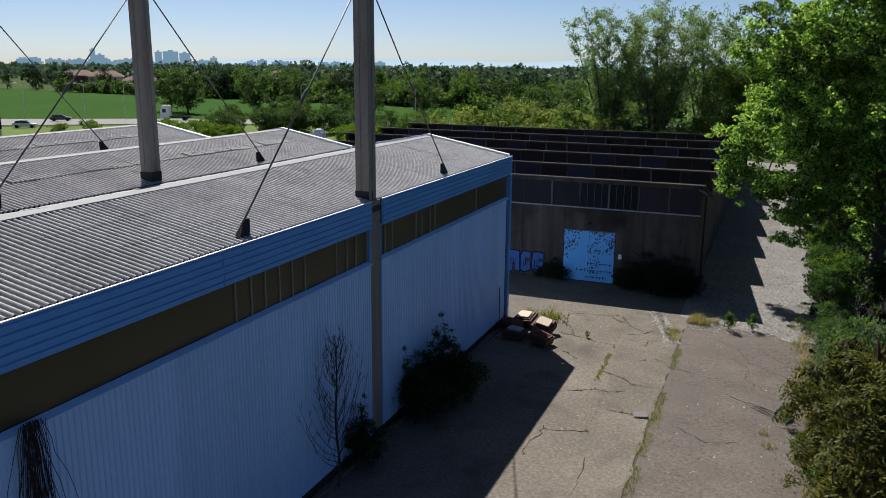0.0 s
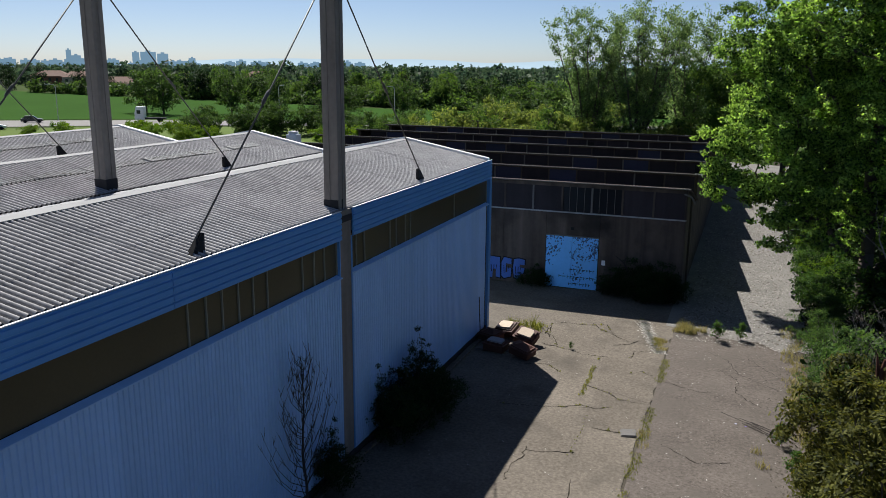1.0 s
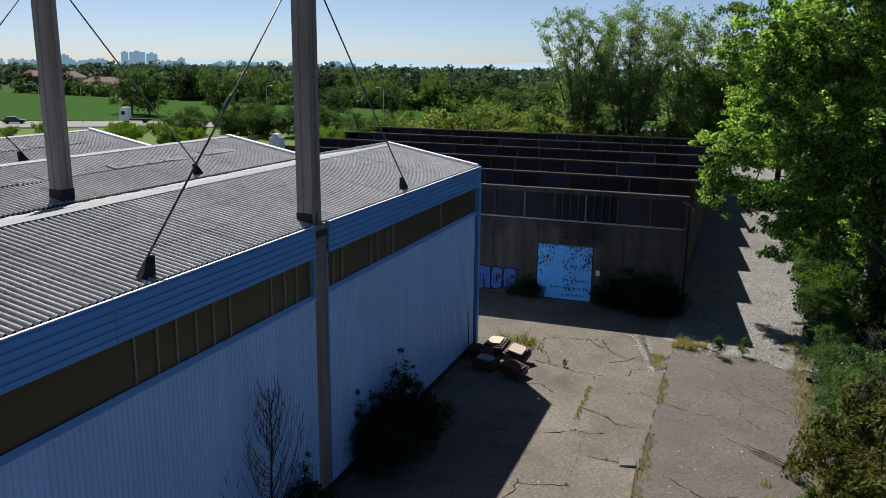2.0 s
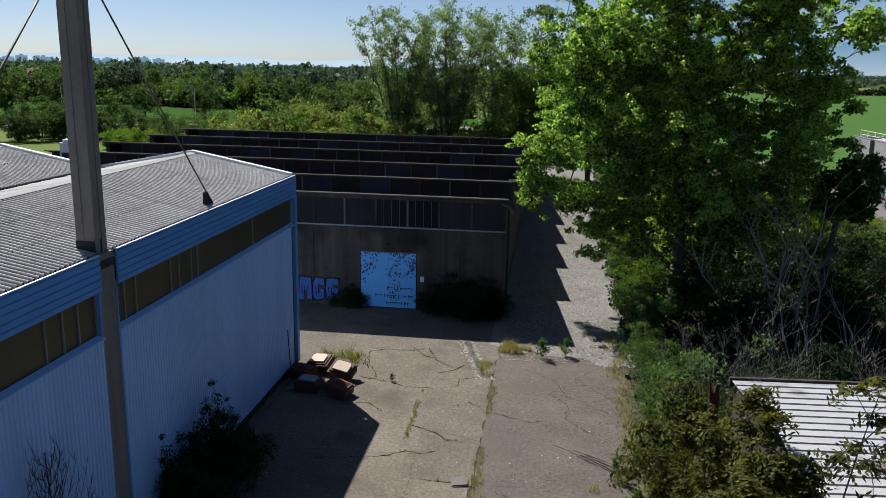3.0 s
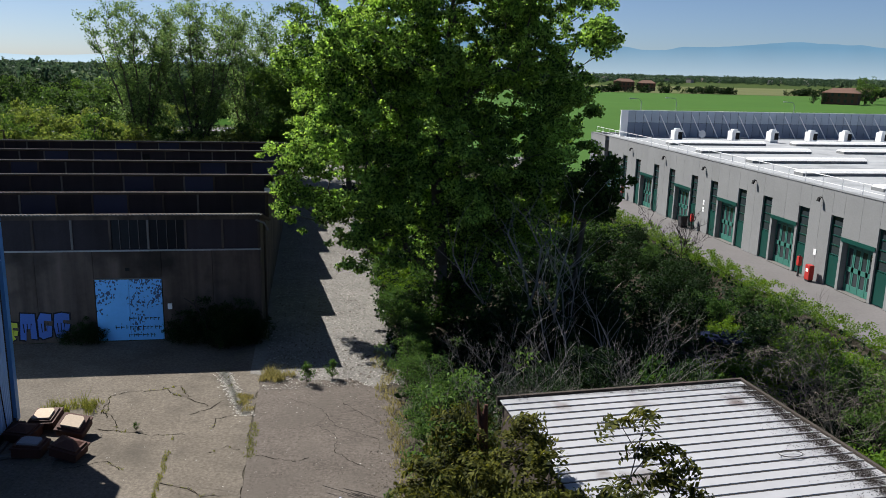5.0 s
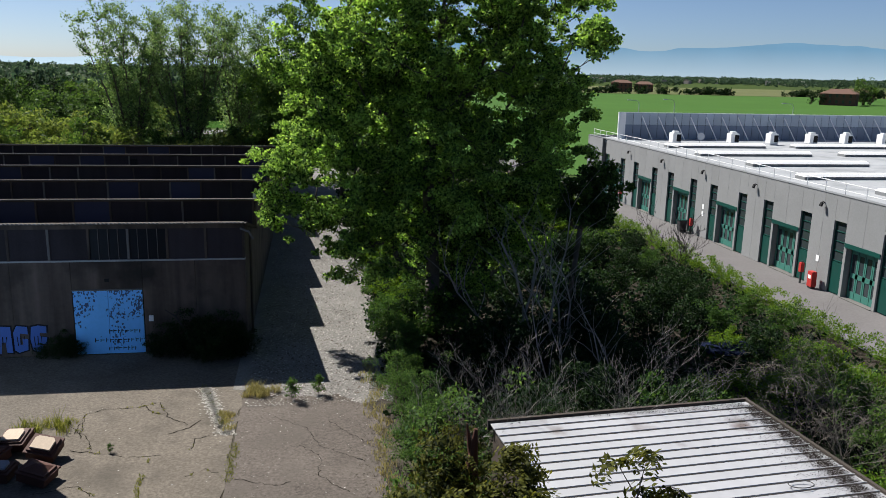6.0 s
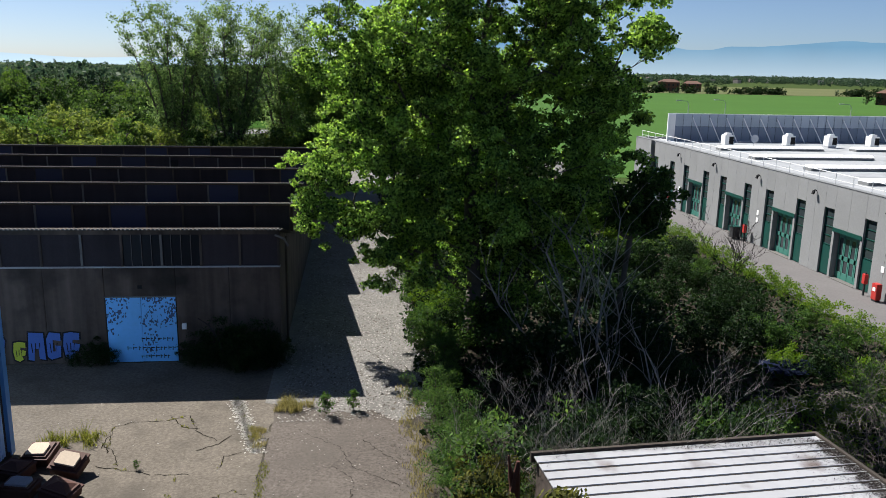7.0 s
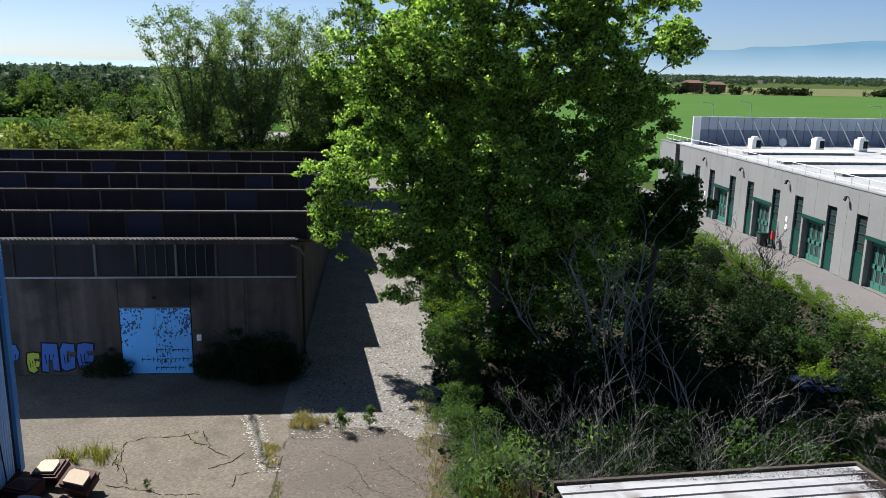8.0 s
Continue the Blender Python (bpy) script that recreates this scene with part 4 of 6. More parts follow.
part("wall", Shape().box(0.1, 7.9, -10.6, -0.1, 0, 3.7), M_OLDCONC, wr, here=True)


# ---- trees and shrubs ----
MASSES = ((-0.4, 0.5, 13.5, 5.2, 4.6, 5.6), (-4.4, 0.6, 14.2, 3.4, 3.4, 4.4), (-5.8, 0.2, 9.6, 2.8, 2.6, 2.4), (-7.0, 0.8, 7.0, 2.2, 1.8, 1.4),
          (-4.8, -0.8, 5.6, 2.1, 1.8, 2.1), (-2.6, -1.4, 6.4, 2.4, 2.1, 3.0), (-0.5, 0.5, 18.8, 4.8, 4.4, 3.8), (4.8, -0.4, 14.6, 3.4, 3.4, 4.0),
          (5.6, -5.2, 14.9, 1.0, 1.5, 0.6), (5.4, -4.6, 16.8, 1.3, 1.6, 0.9), (5.6, -0.5, 11.2, 2.2, 2.4, 1.5), (1.2, 0.0, 8.0, 4.2, 3.2, 3.6), (4.0, 0.4, 6.4, 2.4, 2.2, 2.6),
          (6.4, 1.5, 8.6, 2.0, 2.2, 2.6), (0.8, 0.2, 4.6, 4.2, 2.8, 2.8), (2.0, -2.5, 7.2, 3.0, 2.4, 2.8), (4.6, -2.0, 9.2, 2.8, 2.3, 2.3),
          (2.2, 0.6, 13.6, 3.6, 3.0, 4.0), (-1.5, 1.0, 11.0, 3.6, 3.0, 3.0))


def massed_tree(name, at, masses, density, per, leaf, spread, material, label, seed, r0):
    """A tree whose crown is built of several leafy masses, each a lumpy shell of boughs with gaps between them."""
    rng = np.random.default_rng(seed)
    t = thing(name, at, label, "tree")
    pts = []
    for k, (x, y, z, rx, ry, rz) in enumerate(masses):
        n = int(density * (rx * ry + rx * rz + ry * rz))
        boughs = max(4, n // 9)
        pts.append(bough_points(rng, n, boughs, (x, y, z), (rx, ry, rz), 0.72, 0.34, seed + k, 0.85))
        pts.append(crown_points(rng, n // 4, (x, y, z), (rx, ry, rz), 0.2, 5, 0.3, seed + k))
    pts = np.concatenate(pts)
    trunk = [(0.5 * math.sin(i) * i / 9, 0.3 * math.cos(2 * i) * i / 9, 15.0 * i / 9 - 0.1) for i in range(10)]
    part("trunk", limbs(rng, trunk, pts[::3], r0), M_BARK, t, "", smooth=True, here=True)
    sp = spread * (0.6 + 0.8 * rng.random(len(pts)))
    part("crown", quads_mesh("crown", leaves(rng, pts, sp, per, leaf, leaf * 0.68, up=1.1, flat=0.6), material), material, t, here=True)
    return t


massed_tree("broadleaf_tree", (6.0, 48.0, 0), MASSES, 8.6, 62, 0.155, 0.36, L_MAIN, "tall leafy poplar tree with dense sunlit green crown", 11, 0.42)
tree("broadleaf_tree", (12.3, 46.0, 0), 9.6, (2.0, 1.7, 1.5), 70, 80, 0.19, 0.45, L_WOOD, "small dark leafy tree at the tall poplar's side", 12, r0=0.14, centre_z=7.7, trunk_bend=(1.2, 0), boughs=10, size=0.7)
vase_tree("poplar", (-19.8, 104, 0), 19.4, 5.4, 11, L_PALE, "airy green poplar with forked rising stems", 13)
vase_tree("poplar", (-13.6, 103, 0), 20.6, 5.8, 12, L_PALE, "airy green poplar with forked rising stems", 14)
vase_tree("poplar", (-8.0, 108, 0), 19.8, 4.8, 9, L_PALE, "airy green poplar with forked rising stems", 18)
tree("broadleaf_tree", (-2.6, 99, 0), 19, (4.2, 4.5, 8.5), 260, 75, 0.27, 0.8, L_MID, "full green broadleaf tree behind the warehouse", 15, r0=0.3, centre_z=10.5, boughs=50, size=1.6)
tree("broadleaf_tree", (3.2, 92, 0), 20, (5.0, 4.5, 9.0), 260, 65, 0.33, 0.85, L_MAIN, "full green broadleaf tree at the lane's end", 16, r0=0.3, centre_z=11, boughs=50, size=1.6)
tree("broadleaf_tree", (7.5, 70, 0), 17, (5.5, 5, 7.5), 260, 65, 0.33, 0.85, L_MID, "full green broadleaf tree beside the lane", 17, r0=0.3, centre_z=9.5, boughs=50, size=1.6)


def bush_proto(name, h, r, clusters, per, leaf, spread, material, label, seed, bark=None, **kw):
    return tree(name, (0, 0, -50), h, (r, r, h * 0.5), clusters, per, leaf, spread, material, label, seed, r0=0.05, centre_z=h * 0.5, cat="shrub", bark=bark, shell=0.4, lump=0.45, **kw)


def put(proto, x, y, s=1.0, turn=None, rng=R, z=0.0, sz=None):
    a = rng.uniform(0, 6.28) if turn is None else turn
    m = Matrix.Translation((x, y, z)) @ Matrix.Rotation(a, 4, "Z") @ Matrix.Diagonal((s, s, sz or s, 1))
    return copy_thing(proto, m)


def drop(proto):
    for o in list(proto.children_recursive) + [proto]:
        bpy.data.objects.remove(o)


B1 = bush_proto("shrub", 2.6, 1.5, 52, 44, 0.15, 0.40, L_SHRUB, "leafy green wild shrub on shaded soil", 21)
B2 = bush_proto("shrub", 3.2, 1.7, 54, 32, 0.205, 0.45, L_DARK, "dense dark green shrub among wild growth", 22)
B3 = bush_proto("shrub", 2.2, 1.4, 46, 44, 0.14, 0.38, L_HEDGE, "bright yellow-green shrub in the sun", 23)
B4 = bush_proto("shrub", 4.6, 1.4, 90, 120, 0.12, 0.36, L_AIL, "bronze-green shrub with long drooping leaflets", 24, up=0.9, slim=0.3)
F1 = bush_proto("shrub", 2.6, 1.4, 60, 52, 0.12, 0.36, L_SHRUB, "leafy green wild shrub with fine leaves", 26, up=0.9)
F2 = bush_proto("shrub", 3.0, 1.5, 60, 52, 0.12, 0.36, L_FRESH, "fresh green feathery shrub among wild growth", 27, up=0.9, slim=0.4)
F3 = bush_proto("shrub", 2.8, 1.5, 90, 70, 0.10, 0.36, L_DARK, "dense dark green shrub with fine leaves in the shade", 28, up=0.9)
rs = random.Random(9)
for k in range(46):
    y = 30 + k * 1.05 + rs.uniform(-0.4, 0.4)
    put(rs.choice((B1, B2, B1, B3) if y > 46 else (F1, F2, F2)), 3.7 + 0.02 * k + rs.uniform(-0.5, 0.6), y, rs.uniform(0.45, 0.8), rng=rs)
for k in range(78):
    x, y = rs.uniform(5.5, 22), 31.5 + 60 * (k / 78) ** 1.3
    if x > 13.5 and y < 37:
        continue
    # Shade-darkened leaves where the tall tree's shadow falls, fresher greens outside it.
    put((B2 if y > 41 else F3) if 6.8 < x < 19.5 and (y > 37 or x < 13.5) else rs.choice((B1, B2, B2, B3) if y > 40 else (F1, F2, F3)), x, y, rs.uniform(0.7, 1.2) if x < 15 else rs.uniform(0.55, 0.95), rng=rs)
for k in range(34):
    put(rs.choice((B1, B3, B2)), rs.uniform(20.5, 24.6), 36 + k * 1.5 + rs.uniform(-0.6, 0.6), rs.uniform(0.45, 0.75), rng=rs)
for k in range(16):
    put(rs.choice((B4, B4, F2)), (rs.uniform(2.6, 4.6) if k < 8 else rs.uniform(3.3, 4.3)), 19.5 + k * 0.75, rs.uniform(0.72, 1.0) if k < 8 else rs.uniform(0.5, 0.75), rng=rs)
# Same darkened leaf colour for bushes in the shade of shed and warehouse.
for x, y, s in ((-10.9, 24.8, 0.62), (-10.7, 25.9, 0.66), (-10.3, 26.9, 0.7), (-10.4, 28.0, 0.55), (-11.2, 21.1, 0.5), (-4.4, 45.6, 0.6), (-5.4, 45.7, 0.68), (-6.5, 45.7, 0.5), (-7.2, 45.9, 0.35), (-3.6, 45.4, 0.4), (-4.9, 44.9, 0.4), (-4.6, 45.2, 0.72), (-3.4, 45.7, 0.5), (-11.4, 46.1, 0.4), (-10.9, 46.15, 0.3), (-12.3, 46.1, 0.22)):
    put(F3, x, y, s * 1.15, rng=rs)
for x, y, s in ((17.5, 28.6, 0.9), (19.4, 31.2, 1.1), (20.8, 34.0, 1.0), (18.2, 36.4, 1.1), (21.8, 37.4, 1.0), (16.0, 37.2, 0.9), (22.8, 40.2, 0.9), (20.4, 27.4, 1.0), (22.2, 31.0, 0.9), (16.6, 34.2, 0.8), (23.4, 34.6, 0.8)):
    put(rs.choice((F2, F1, B3)), x, y, s, rng=rs)
put(F1, 12.0, 32.9, 1.25, rng=rs)
put(F1, 3.9, 28.4, 1.15, rng=rs)
put(F2, 4.1, 30.4, 1.35, rng=rs)
B5 = bush_proto("shoot", 3.4, 0.34, 34, 60, 0.075, 0.2, L_DARK, "upright leafy shoot rising from the dark bush", 25)
for x, y, s in ((-10.9, 27.2, 0.95), (-10.9, 26.0, 0.85), (-10.8, 28.0, 0.7), (-10.6, 26.6, 0.75), (-11.2, 24.6, 0.8), (-11.25, 21.2, 0.65)):
    put(B5, x, y, s, rng=rs)
for p in (B1, B2, B3, B4, B5, F1, F2, F3):
    drop(p)
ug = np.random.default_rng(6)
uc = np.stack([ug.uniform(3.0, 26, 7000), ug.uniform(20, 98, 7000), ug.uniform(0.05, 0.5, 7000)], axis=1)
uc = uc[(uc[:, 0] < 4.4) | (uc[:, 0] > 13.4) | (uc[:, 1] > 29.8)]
# Undergrowth takes the leaf colour with shade in it too.
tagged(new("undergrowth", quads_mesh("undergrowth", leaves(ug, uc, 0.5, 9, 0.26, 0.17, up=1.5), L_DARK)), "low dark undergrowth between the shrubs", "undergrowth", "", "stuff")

hrng = np.random.default_rng(5)
hc = np.stack([hrng.uniform(26.1, 27.5, 1100), hrng.uniform(25, 98, 1100), hrng.uniform(0.2, 1.15, 1100)], axis=1)
tagged(new("hedge", quads_mesh("hedge", leaves(hrng, hc, 0.28, 40, 0.10, 0.06), L_HEDGE)), "clipped bright green hedge along the service road", "hedge", "", "stuff")

# far trees
T1 = tree("field_tree", (0, 0, -60), 11, (4.4, 4.4, 5.4), 56, 24, 0.58, 1.35, L_MID, "round dark green tree at the field's edge", 31, r0=0.3, centre_z=5.2)
T2 = tree("field_tree", (0, 0, -60), 13, (3.6, 3.6, 6.3), 56, 24, 0.58, 1.35, L_DARK, "tall dark green tree in the far row", 32, r0=0.3, centre_z=6.2)
N3 = tree("field_tree", (0, 0, -60), 9.4, (4.4, 4.4, 4.7), 84, 35, 0.38, 0.95, L_WOOD, "dense dark green tree with a rounded crown", 35, r0=0.22, centre_z=4.6, boughs=22, size=1.3, shell=0.6, up=0.9)
N1 = tree("field_tree", (0, 0, -60), 8, (4.0, 4.0, 3.8), 64, 35, 0.35, 0.85, L_OLIVE, "low spreading light green tree behind the warehouse", 33, r0=0.2, centre_z=4.3, boughs=20, size=1.1, shell=0.55, up=0.9)
N2 = tree("field_tree", (0, 0, -60), 10, (3.8, 3.8, 4.8), 64, 35, 0.36, 0.9, L_MID, "round mid-green tree behind the warehouse", 34, r0=0.22, centre_z=5.2, boughs=20, size=1.2, shell=0.55, up=0.9)
rf = random.Random(12)
for k in range(100):
    f = k / 99
    x, y = -232 + 232 * f + rf.uniform(-4, 4), 262 - 42 * f + rf.uniform(-7, 7)
    put(rf.choice((T1, T2, T1)), x, y, rf.uniform(0.6, 1.0), rng=rf, sz=rf.uniform(0.55, 1.1))
for x, y, s in ((-150, 172, 1.1), (-141, 168, 1.15), (-126, 176, 1.1), (-117, 180, 1.0), (-95, 182, 0.8), (-84, 190, 0.9), (-62, 190, 1.0)):
    put(N3, x, y, s * 1.1, rng=rf)
for k in range(24):
    x = rf.uniform(-54, -20)
    put(rf.choice((N1, N3, N2)), x, rf.uniform(106, 150), rf.uniform(0.7, 1.05) if x > -44 else rf.uniform(0.5, 0.7), rng=rf)
for k in range(15):
    put(rf.choice((N1, N2, N3)), -40 + k * 2.6 + rf.uniform(-1, 1), 97 + rf.uniform(-1, 5), rf.uniform(0.62, 0.95), rng=rf)
for x, y, s in ((232, 604, 0.7), (249, 606, 0.6), (270, 610, 0.75), (224, 600, 0.5)):
    put(T2, x, y, s, rng=rf)
for x, y, s in ((291, 398, 1.35), (286, 392, 0.7), (258, 394, 0.62), (262, 391, 0.5), (300, 404, 0.9)):
    put(T1 if s > 1 else T2, x, y, s, rng=rf)
for x, y, s in ((-306, 282, 0.9), (-276, 275, 0.85), (-297, 270, 0.6), (-268, 270, 0.55), (-252, 268, 0.6), (-242, 272, 0.8), (-322, 280, 0.8), (-335, 288, 0.95), (-345, 282, 0.7), (-282, 262, 0.4), (-310, 268, 0.45), (-258, 258, 0.4)):
    put(T2, x, y, s, rng=rf, sz=s * 1.15)
N4 = tree("field_shrub", (0, 0, -60), 6.6, (4.4, 4.4, 3.4), 110, 50, 0.3, 0.8, L_WOOD, "broad dense green shrub beside the road", 36, r0=0.12, centre_z=3.2, boughs=26, size=1.1, shell=0.6, up=0.9, cat="shrub")
N5 = tree("field_shrub", (0, 0, -60), 3.2, (2.4, 2.4, 1.7), 60, 45, 0.22, 0.5, L_HEDGE, "low yellow-green shrub behind the shed", 37, r0=0.06, centre_z=1.6, boughs=16, size=0.7, shell=0.6, up=0.9, cat="shrub")
for x, y, s in ((-91, 118, 0.8), (-86, 124, 0.85), (-96, 126, 0.75), (-81, 128, 1.0), (-88, 133, 1.0), (-77, 134, 1.05), (-70, 130, 0.85), (-64, 128, 0.7), (-60, 124, 0.75)):
    put(N4, x, y, s, rng=rf)
for x, y, s in ((-99, 112, 1.0), (-96, 108, 1.1), (-92, 106, 1.0), (-88, 109, 1.2), (-84, 111, 0.9), (-103, 117, 0.8), (-112, 108, 0.9), (-118, 106, 0.7), (-66, 118, 1.0), (-62, 115, 1.1), (-58, 112, 1.2), (-54, 113, 1.0), (-50, 110, 1.1)):
    put(N5, x, y, s, rng=rf)
for p in (T1, T2, N1, N2, N3, N4, N5):
    drop(p)


def woods(name, rng, spots, size, material, label):
    """Far trees as one mass of leaf clumps."""
    pts = []
    for x, y, h, r in spots:
        c = crown_points(rng, 9, (x, y, h * 0.52), (r, r, h * 0.5), 0.5, 4, 0.3, int(x) % 17)
        pts.append(c)
    pts = np.concatenate(pts)
    ob = new(name, quads_mesh(name, leaves(rng, pts, 0.9 * size + 1.2, 6 if size > 1.5 else 13, size * 1.5, size * 1.1), material))
    return tagged(ob, label, "trees", "", "stuff")


wr2 = np.random.default_rng(8)
spots = [(x, y, 7 + 6 * wr2.random(), 4 + 3 * wr2.random()) for x, y in zip(wr2.uniform(-1100, 150, 1500), wr2.uniform(260, 1500, 1500)) if y > 250 - 0.25 * x and (x < 0 or y > 600)]
spots += [(x, 285 - 0.2 * x + 70 * wr2.random(), 8 + 6 * wr2.random(), 4 + 3 * wr2.random()) for x in wr2.uniform(-420, 30, 260)]
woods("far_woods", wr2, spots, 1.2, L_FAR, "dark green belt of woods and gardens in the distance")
spots = [(x, y, 5 + 7 * wr2.random(), 4 + 5 * wr2.random()) for x, y in zip(wr2.uniform(100, 2000, 3600), 1000 + 1500 * wr2.random(3600)) if noise.noise(Vector((x * 0.006, y * 0.003, 4.0))) > -0.25 - (y - 1000) / 2500]
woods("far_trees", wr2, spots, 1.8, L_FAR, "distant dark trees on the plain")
spots = [(262 + 640 * f, 556 - 48 * f + 5 * wr2.random(), 3 + 3 * wr2.random(), 5.0) for f in wr2.random(260) if noise.noise(Vector((f * 14, 0.3, 0))) > -0.18]
spots += [(60 + 200 * f, 556 + 6 * wr2.random(), 3 + 3 * wr2.random(), 3.0) for f in wr2.random(50)]
spots2 = [(-300 + 300 * f, 266 - 55 * f + 8 * wr2.random(), 2.5 + 3 * wr2.random(), 3.5) for f in wr2.random(240)]
woods("field_hedge", wr2, spots2, 0.7, L_WOOD, "dark hedge and scrub along the far field's edge")
woods("far_hedgerows", wr2, spots, 0.8, L_DARK, "distant dark hedgerow between green and dry fields")


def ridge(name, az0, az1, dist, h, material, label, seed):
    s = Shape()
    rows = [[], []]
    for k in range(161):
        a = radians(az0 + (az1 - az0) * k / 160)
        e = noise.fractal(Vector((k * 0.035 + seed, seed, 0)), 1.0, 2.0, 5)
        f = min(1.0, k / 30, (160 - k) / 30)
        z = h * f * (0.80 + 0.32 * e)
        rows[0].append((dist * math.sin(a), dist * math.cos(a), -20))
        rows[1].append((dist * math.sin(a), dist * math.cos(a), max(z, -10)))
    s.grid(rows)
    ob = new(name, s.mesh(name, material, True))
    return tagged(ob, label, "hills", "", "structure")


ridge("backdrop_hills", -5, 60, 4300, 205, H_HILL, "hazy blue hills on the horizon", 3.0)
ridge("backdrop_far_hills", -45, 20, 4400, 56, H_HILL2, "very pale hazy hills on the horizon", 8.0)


# ---- bare and special plants ----
def bare(name, at, h, spread, stems, material, label, seed, lean=(0, 0), arch=0.0, r=0.014, levels=3):
    """A leafless shrub: stems that fork again and again."""
    rng = random.Random(seed)
    t = thing(name, at, label, "shrub")

    def grow(s, p, d, length, rad, level):
        pts = [p]
        k = 4
        for i in range(k):
            d = (d + Vector((rng.gauss(0, 0.27), rng.gauss(0, 0.27), 0.04 - arch * (i + 1) / k))).normalized()
            pts.append(pts[-1] + d * length / k)
        s.tube(pts, [rad * (1 - 0.6 * i / k) for i in range(k + 1)], 4 if rad > 0.02 else 3)
        if level:
            for i in range(1, k + 1):
                for _ in range(3 if i > 1 else 2):
                    side = Vector((rng.gauss(0, 1), rng.gauss(0, 1), rng.uniform(0.1, 1.1))).normalized()
                    grow(s, pts[i], (d * 0.85 + side * 0.75).normalized(), length * rng.uniform(0.28, 0.5), max(0.011 if material is M_DARKTWIG else 0.0045, rad * (1 - 0.6 * i / k) * 0.6), level - 1)

    for _ in range(stems):
        a = rng.uniform(0, 6.28)
        q = rng.uniform(0, 0.35) * spread
        d = Vector((math.cos(a) * 0.35 * spread / h * 1.6 + lean[0], math.sin(a) * 0.35 * spread / h * 1.6 + lean[1], 1)).normalized()
        s = Shape()
        grow(s, Vector((math.cos(a) * q, math.sin(a) * q, -0.05)), d, h * rng.uniform(0.6, 0.85), r * rng.uniform(0.7, 1.2), levels - 1)
        part("stem", s, material, t, here=True)
    return t


bare("bare_shrub", (8.3, 31.4, 0), 6.2, 3.6, 9, M_DRYWOOD, "leafless grey shrub with dense pale twigs", 41)
bare("bare_shrub", (5.2, 30.6, 0), 5.4, 1.5, 6, M_DRYWOOD, "leafless grey shrub with dense pale twigs", 42)
bare("bare_shrub", (6.9, 37.6, 0), 4.0, 2.4, 4, M_DRYWOOD, "leafless grey shrub with dense pale twigs", 43)
bare("bare_shrub", (10.4, 36.6, 0), 7.4, 5.2, 4, M_DRYWOOD, "leafless grey shrub with crooked pale branches", 44, r=0.045, levels=2)
bare("bare_shrub", (11.6, 42.6, 0), 9.2, 3.4, 3, M_DRYWOOD, "tall half-dead grey sapling with bare branches", 45, r=0.06, levels=2)
bare("bare_shrub", (9.4, 43.0, 0), 8.5, 3.0, 3, M_DRYWOOD, "tall half-dead grey sapling with bare branches", 46, r=0.06, levels=2)
bare("arching_shrub", (15.6, 31.6, 0), 4.4, 3.6, 10, M_CANE, "bare shrub with arching drooping canes", 47, arch=0.55, lean=(-0.35, 0))
bare("arching_shrub", (18.0, 33.0, 0), 5.0, 3.8, 9, M_CANE, "bare shrub with arching drooping canes", 48, arch=0.45)
bare("bare_shrub", (17.4, 30.4, 0), 5.4, 2.4, 5, M_CANE, "thin leafless brown shrub beside the white roof", 52)
bare("bare_shrub", (25.3, 60.0, 0), 5.0, 1.6, 4, M_DARKTWIG, "thin leafless sapling beside the hedge", 49, r=0.025)


def wall_sapling(at, h, seed):
    """A young leafless tree: a straight stem, thin branches that rise from it."""
    rng = random.Random(seed)
    t = thing("bare_sapling", at, "leafless dark sapling against the blue wall", "sapling")
    s = Shape()
    s.tube([(0.03 * math.sin(i), 0.05 * math.sin(i * 1.3), h * i / 9 - 0.05) for i in range(10)], [0.05 - 0.0045 * i for i in range(10)], 5)
    for k in range(52):
        z = h * (0.12 + 0.8 * k / 52)
        a, L = rng.uniform(0, 6.28), (1.5 * (1 - k / 52) + 0.45) * rng.uniform(0.7, 1.1)
        d = Vector((0.35 * math.cos(a), 1.25 * math.sin(a), 0))
        pts = [Vector((0, 0, z)) + d * L * f * (1 - 0.25 * f) + Vector((rng.uniform(-0.04, 0.04), rng.uniform(-0.04, 0.04), L * (0.55 * f + 0.5 * f * f))) for f in (0, 0.3, 0.6, 1.0)]
        s.tube(pts, [0.014, 0.011, 0.008, 0.004], 3)
        for f in (1, 2, 3):
            for _ in range(2):
                e = pts[f] + Vector((rng.uniform(-0.1, 0.1), rng.uniform(-0.22, 0.22), rng.uniform(0.15, 0.4)))
                s.tube([pts[f], pts[f].lerp(e, 0.5) + Vector((0, rng.uniform(-0.04, 0.04), 0)), e], [0.007, 0.006, 0.003], 3)
    part("branch_work", s, M_DARKTWIG, t, here=True)


def hanging_vine(at, drop_to, strands, seed):
    """Dry strands that hang down the wall from under the sill."""
    rng = random.Random(seed)
    t = thing("dry_vine", at, "dry leafless vine hanging down the blue wall", "vine")
    s = Shape()
    for k in range(strands):
        w, ph, L = rng.gauss(0, 0.42), rng.uniform(0, 6), drop_to * rng.uniform(0.55, 1.0)
        s.tube([(rng.uniform(0.0, 0.14), 0.25 * w + 0.8 * w * f + 0.07 * math.sin(ph + 7 * f), -L * f) for f in [i / 9 for i in range(10)]], 0.008, 3)
    part("strand_work", s, M_DARKTWIG, t, here=True)


wall_sapling((-11.15, 19.4, 0), 5.0, 50)
hanging_vine((-11.58, 9.35, 6.45), 6.2, 60, 51)


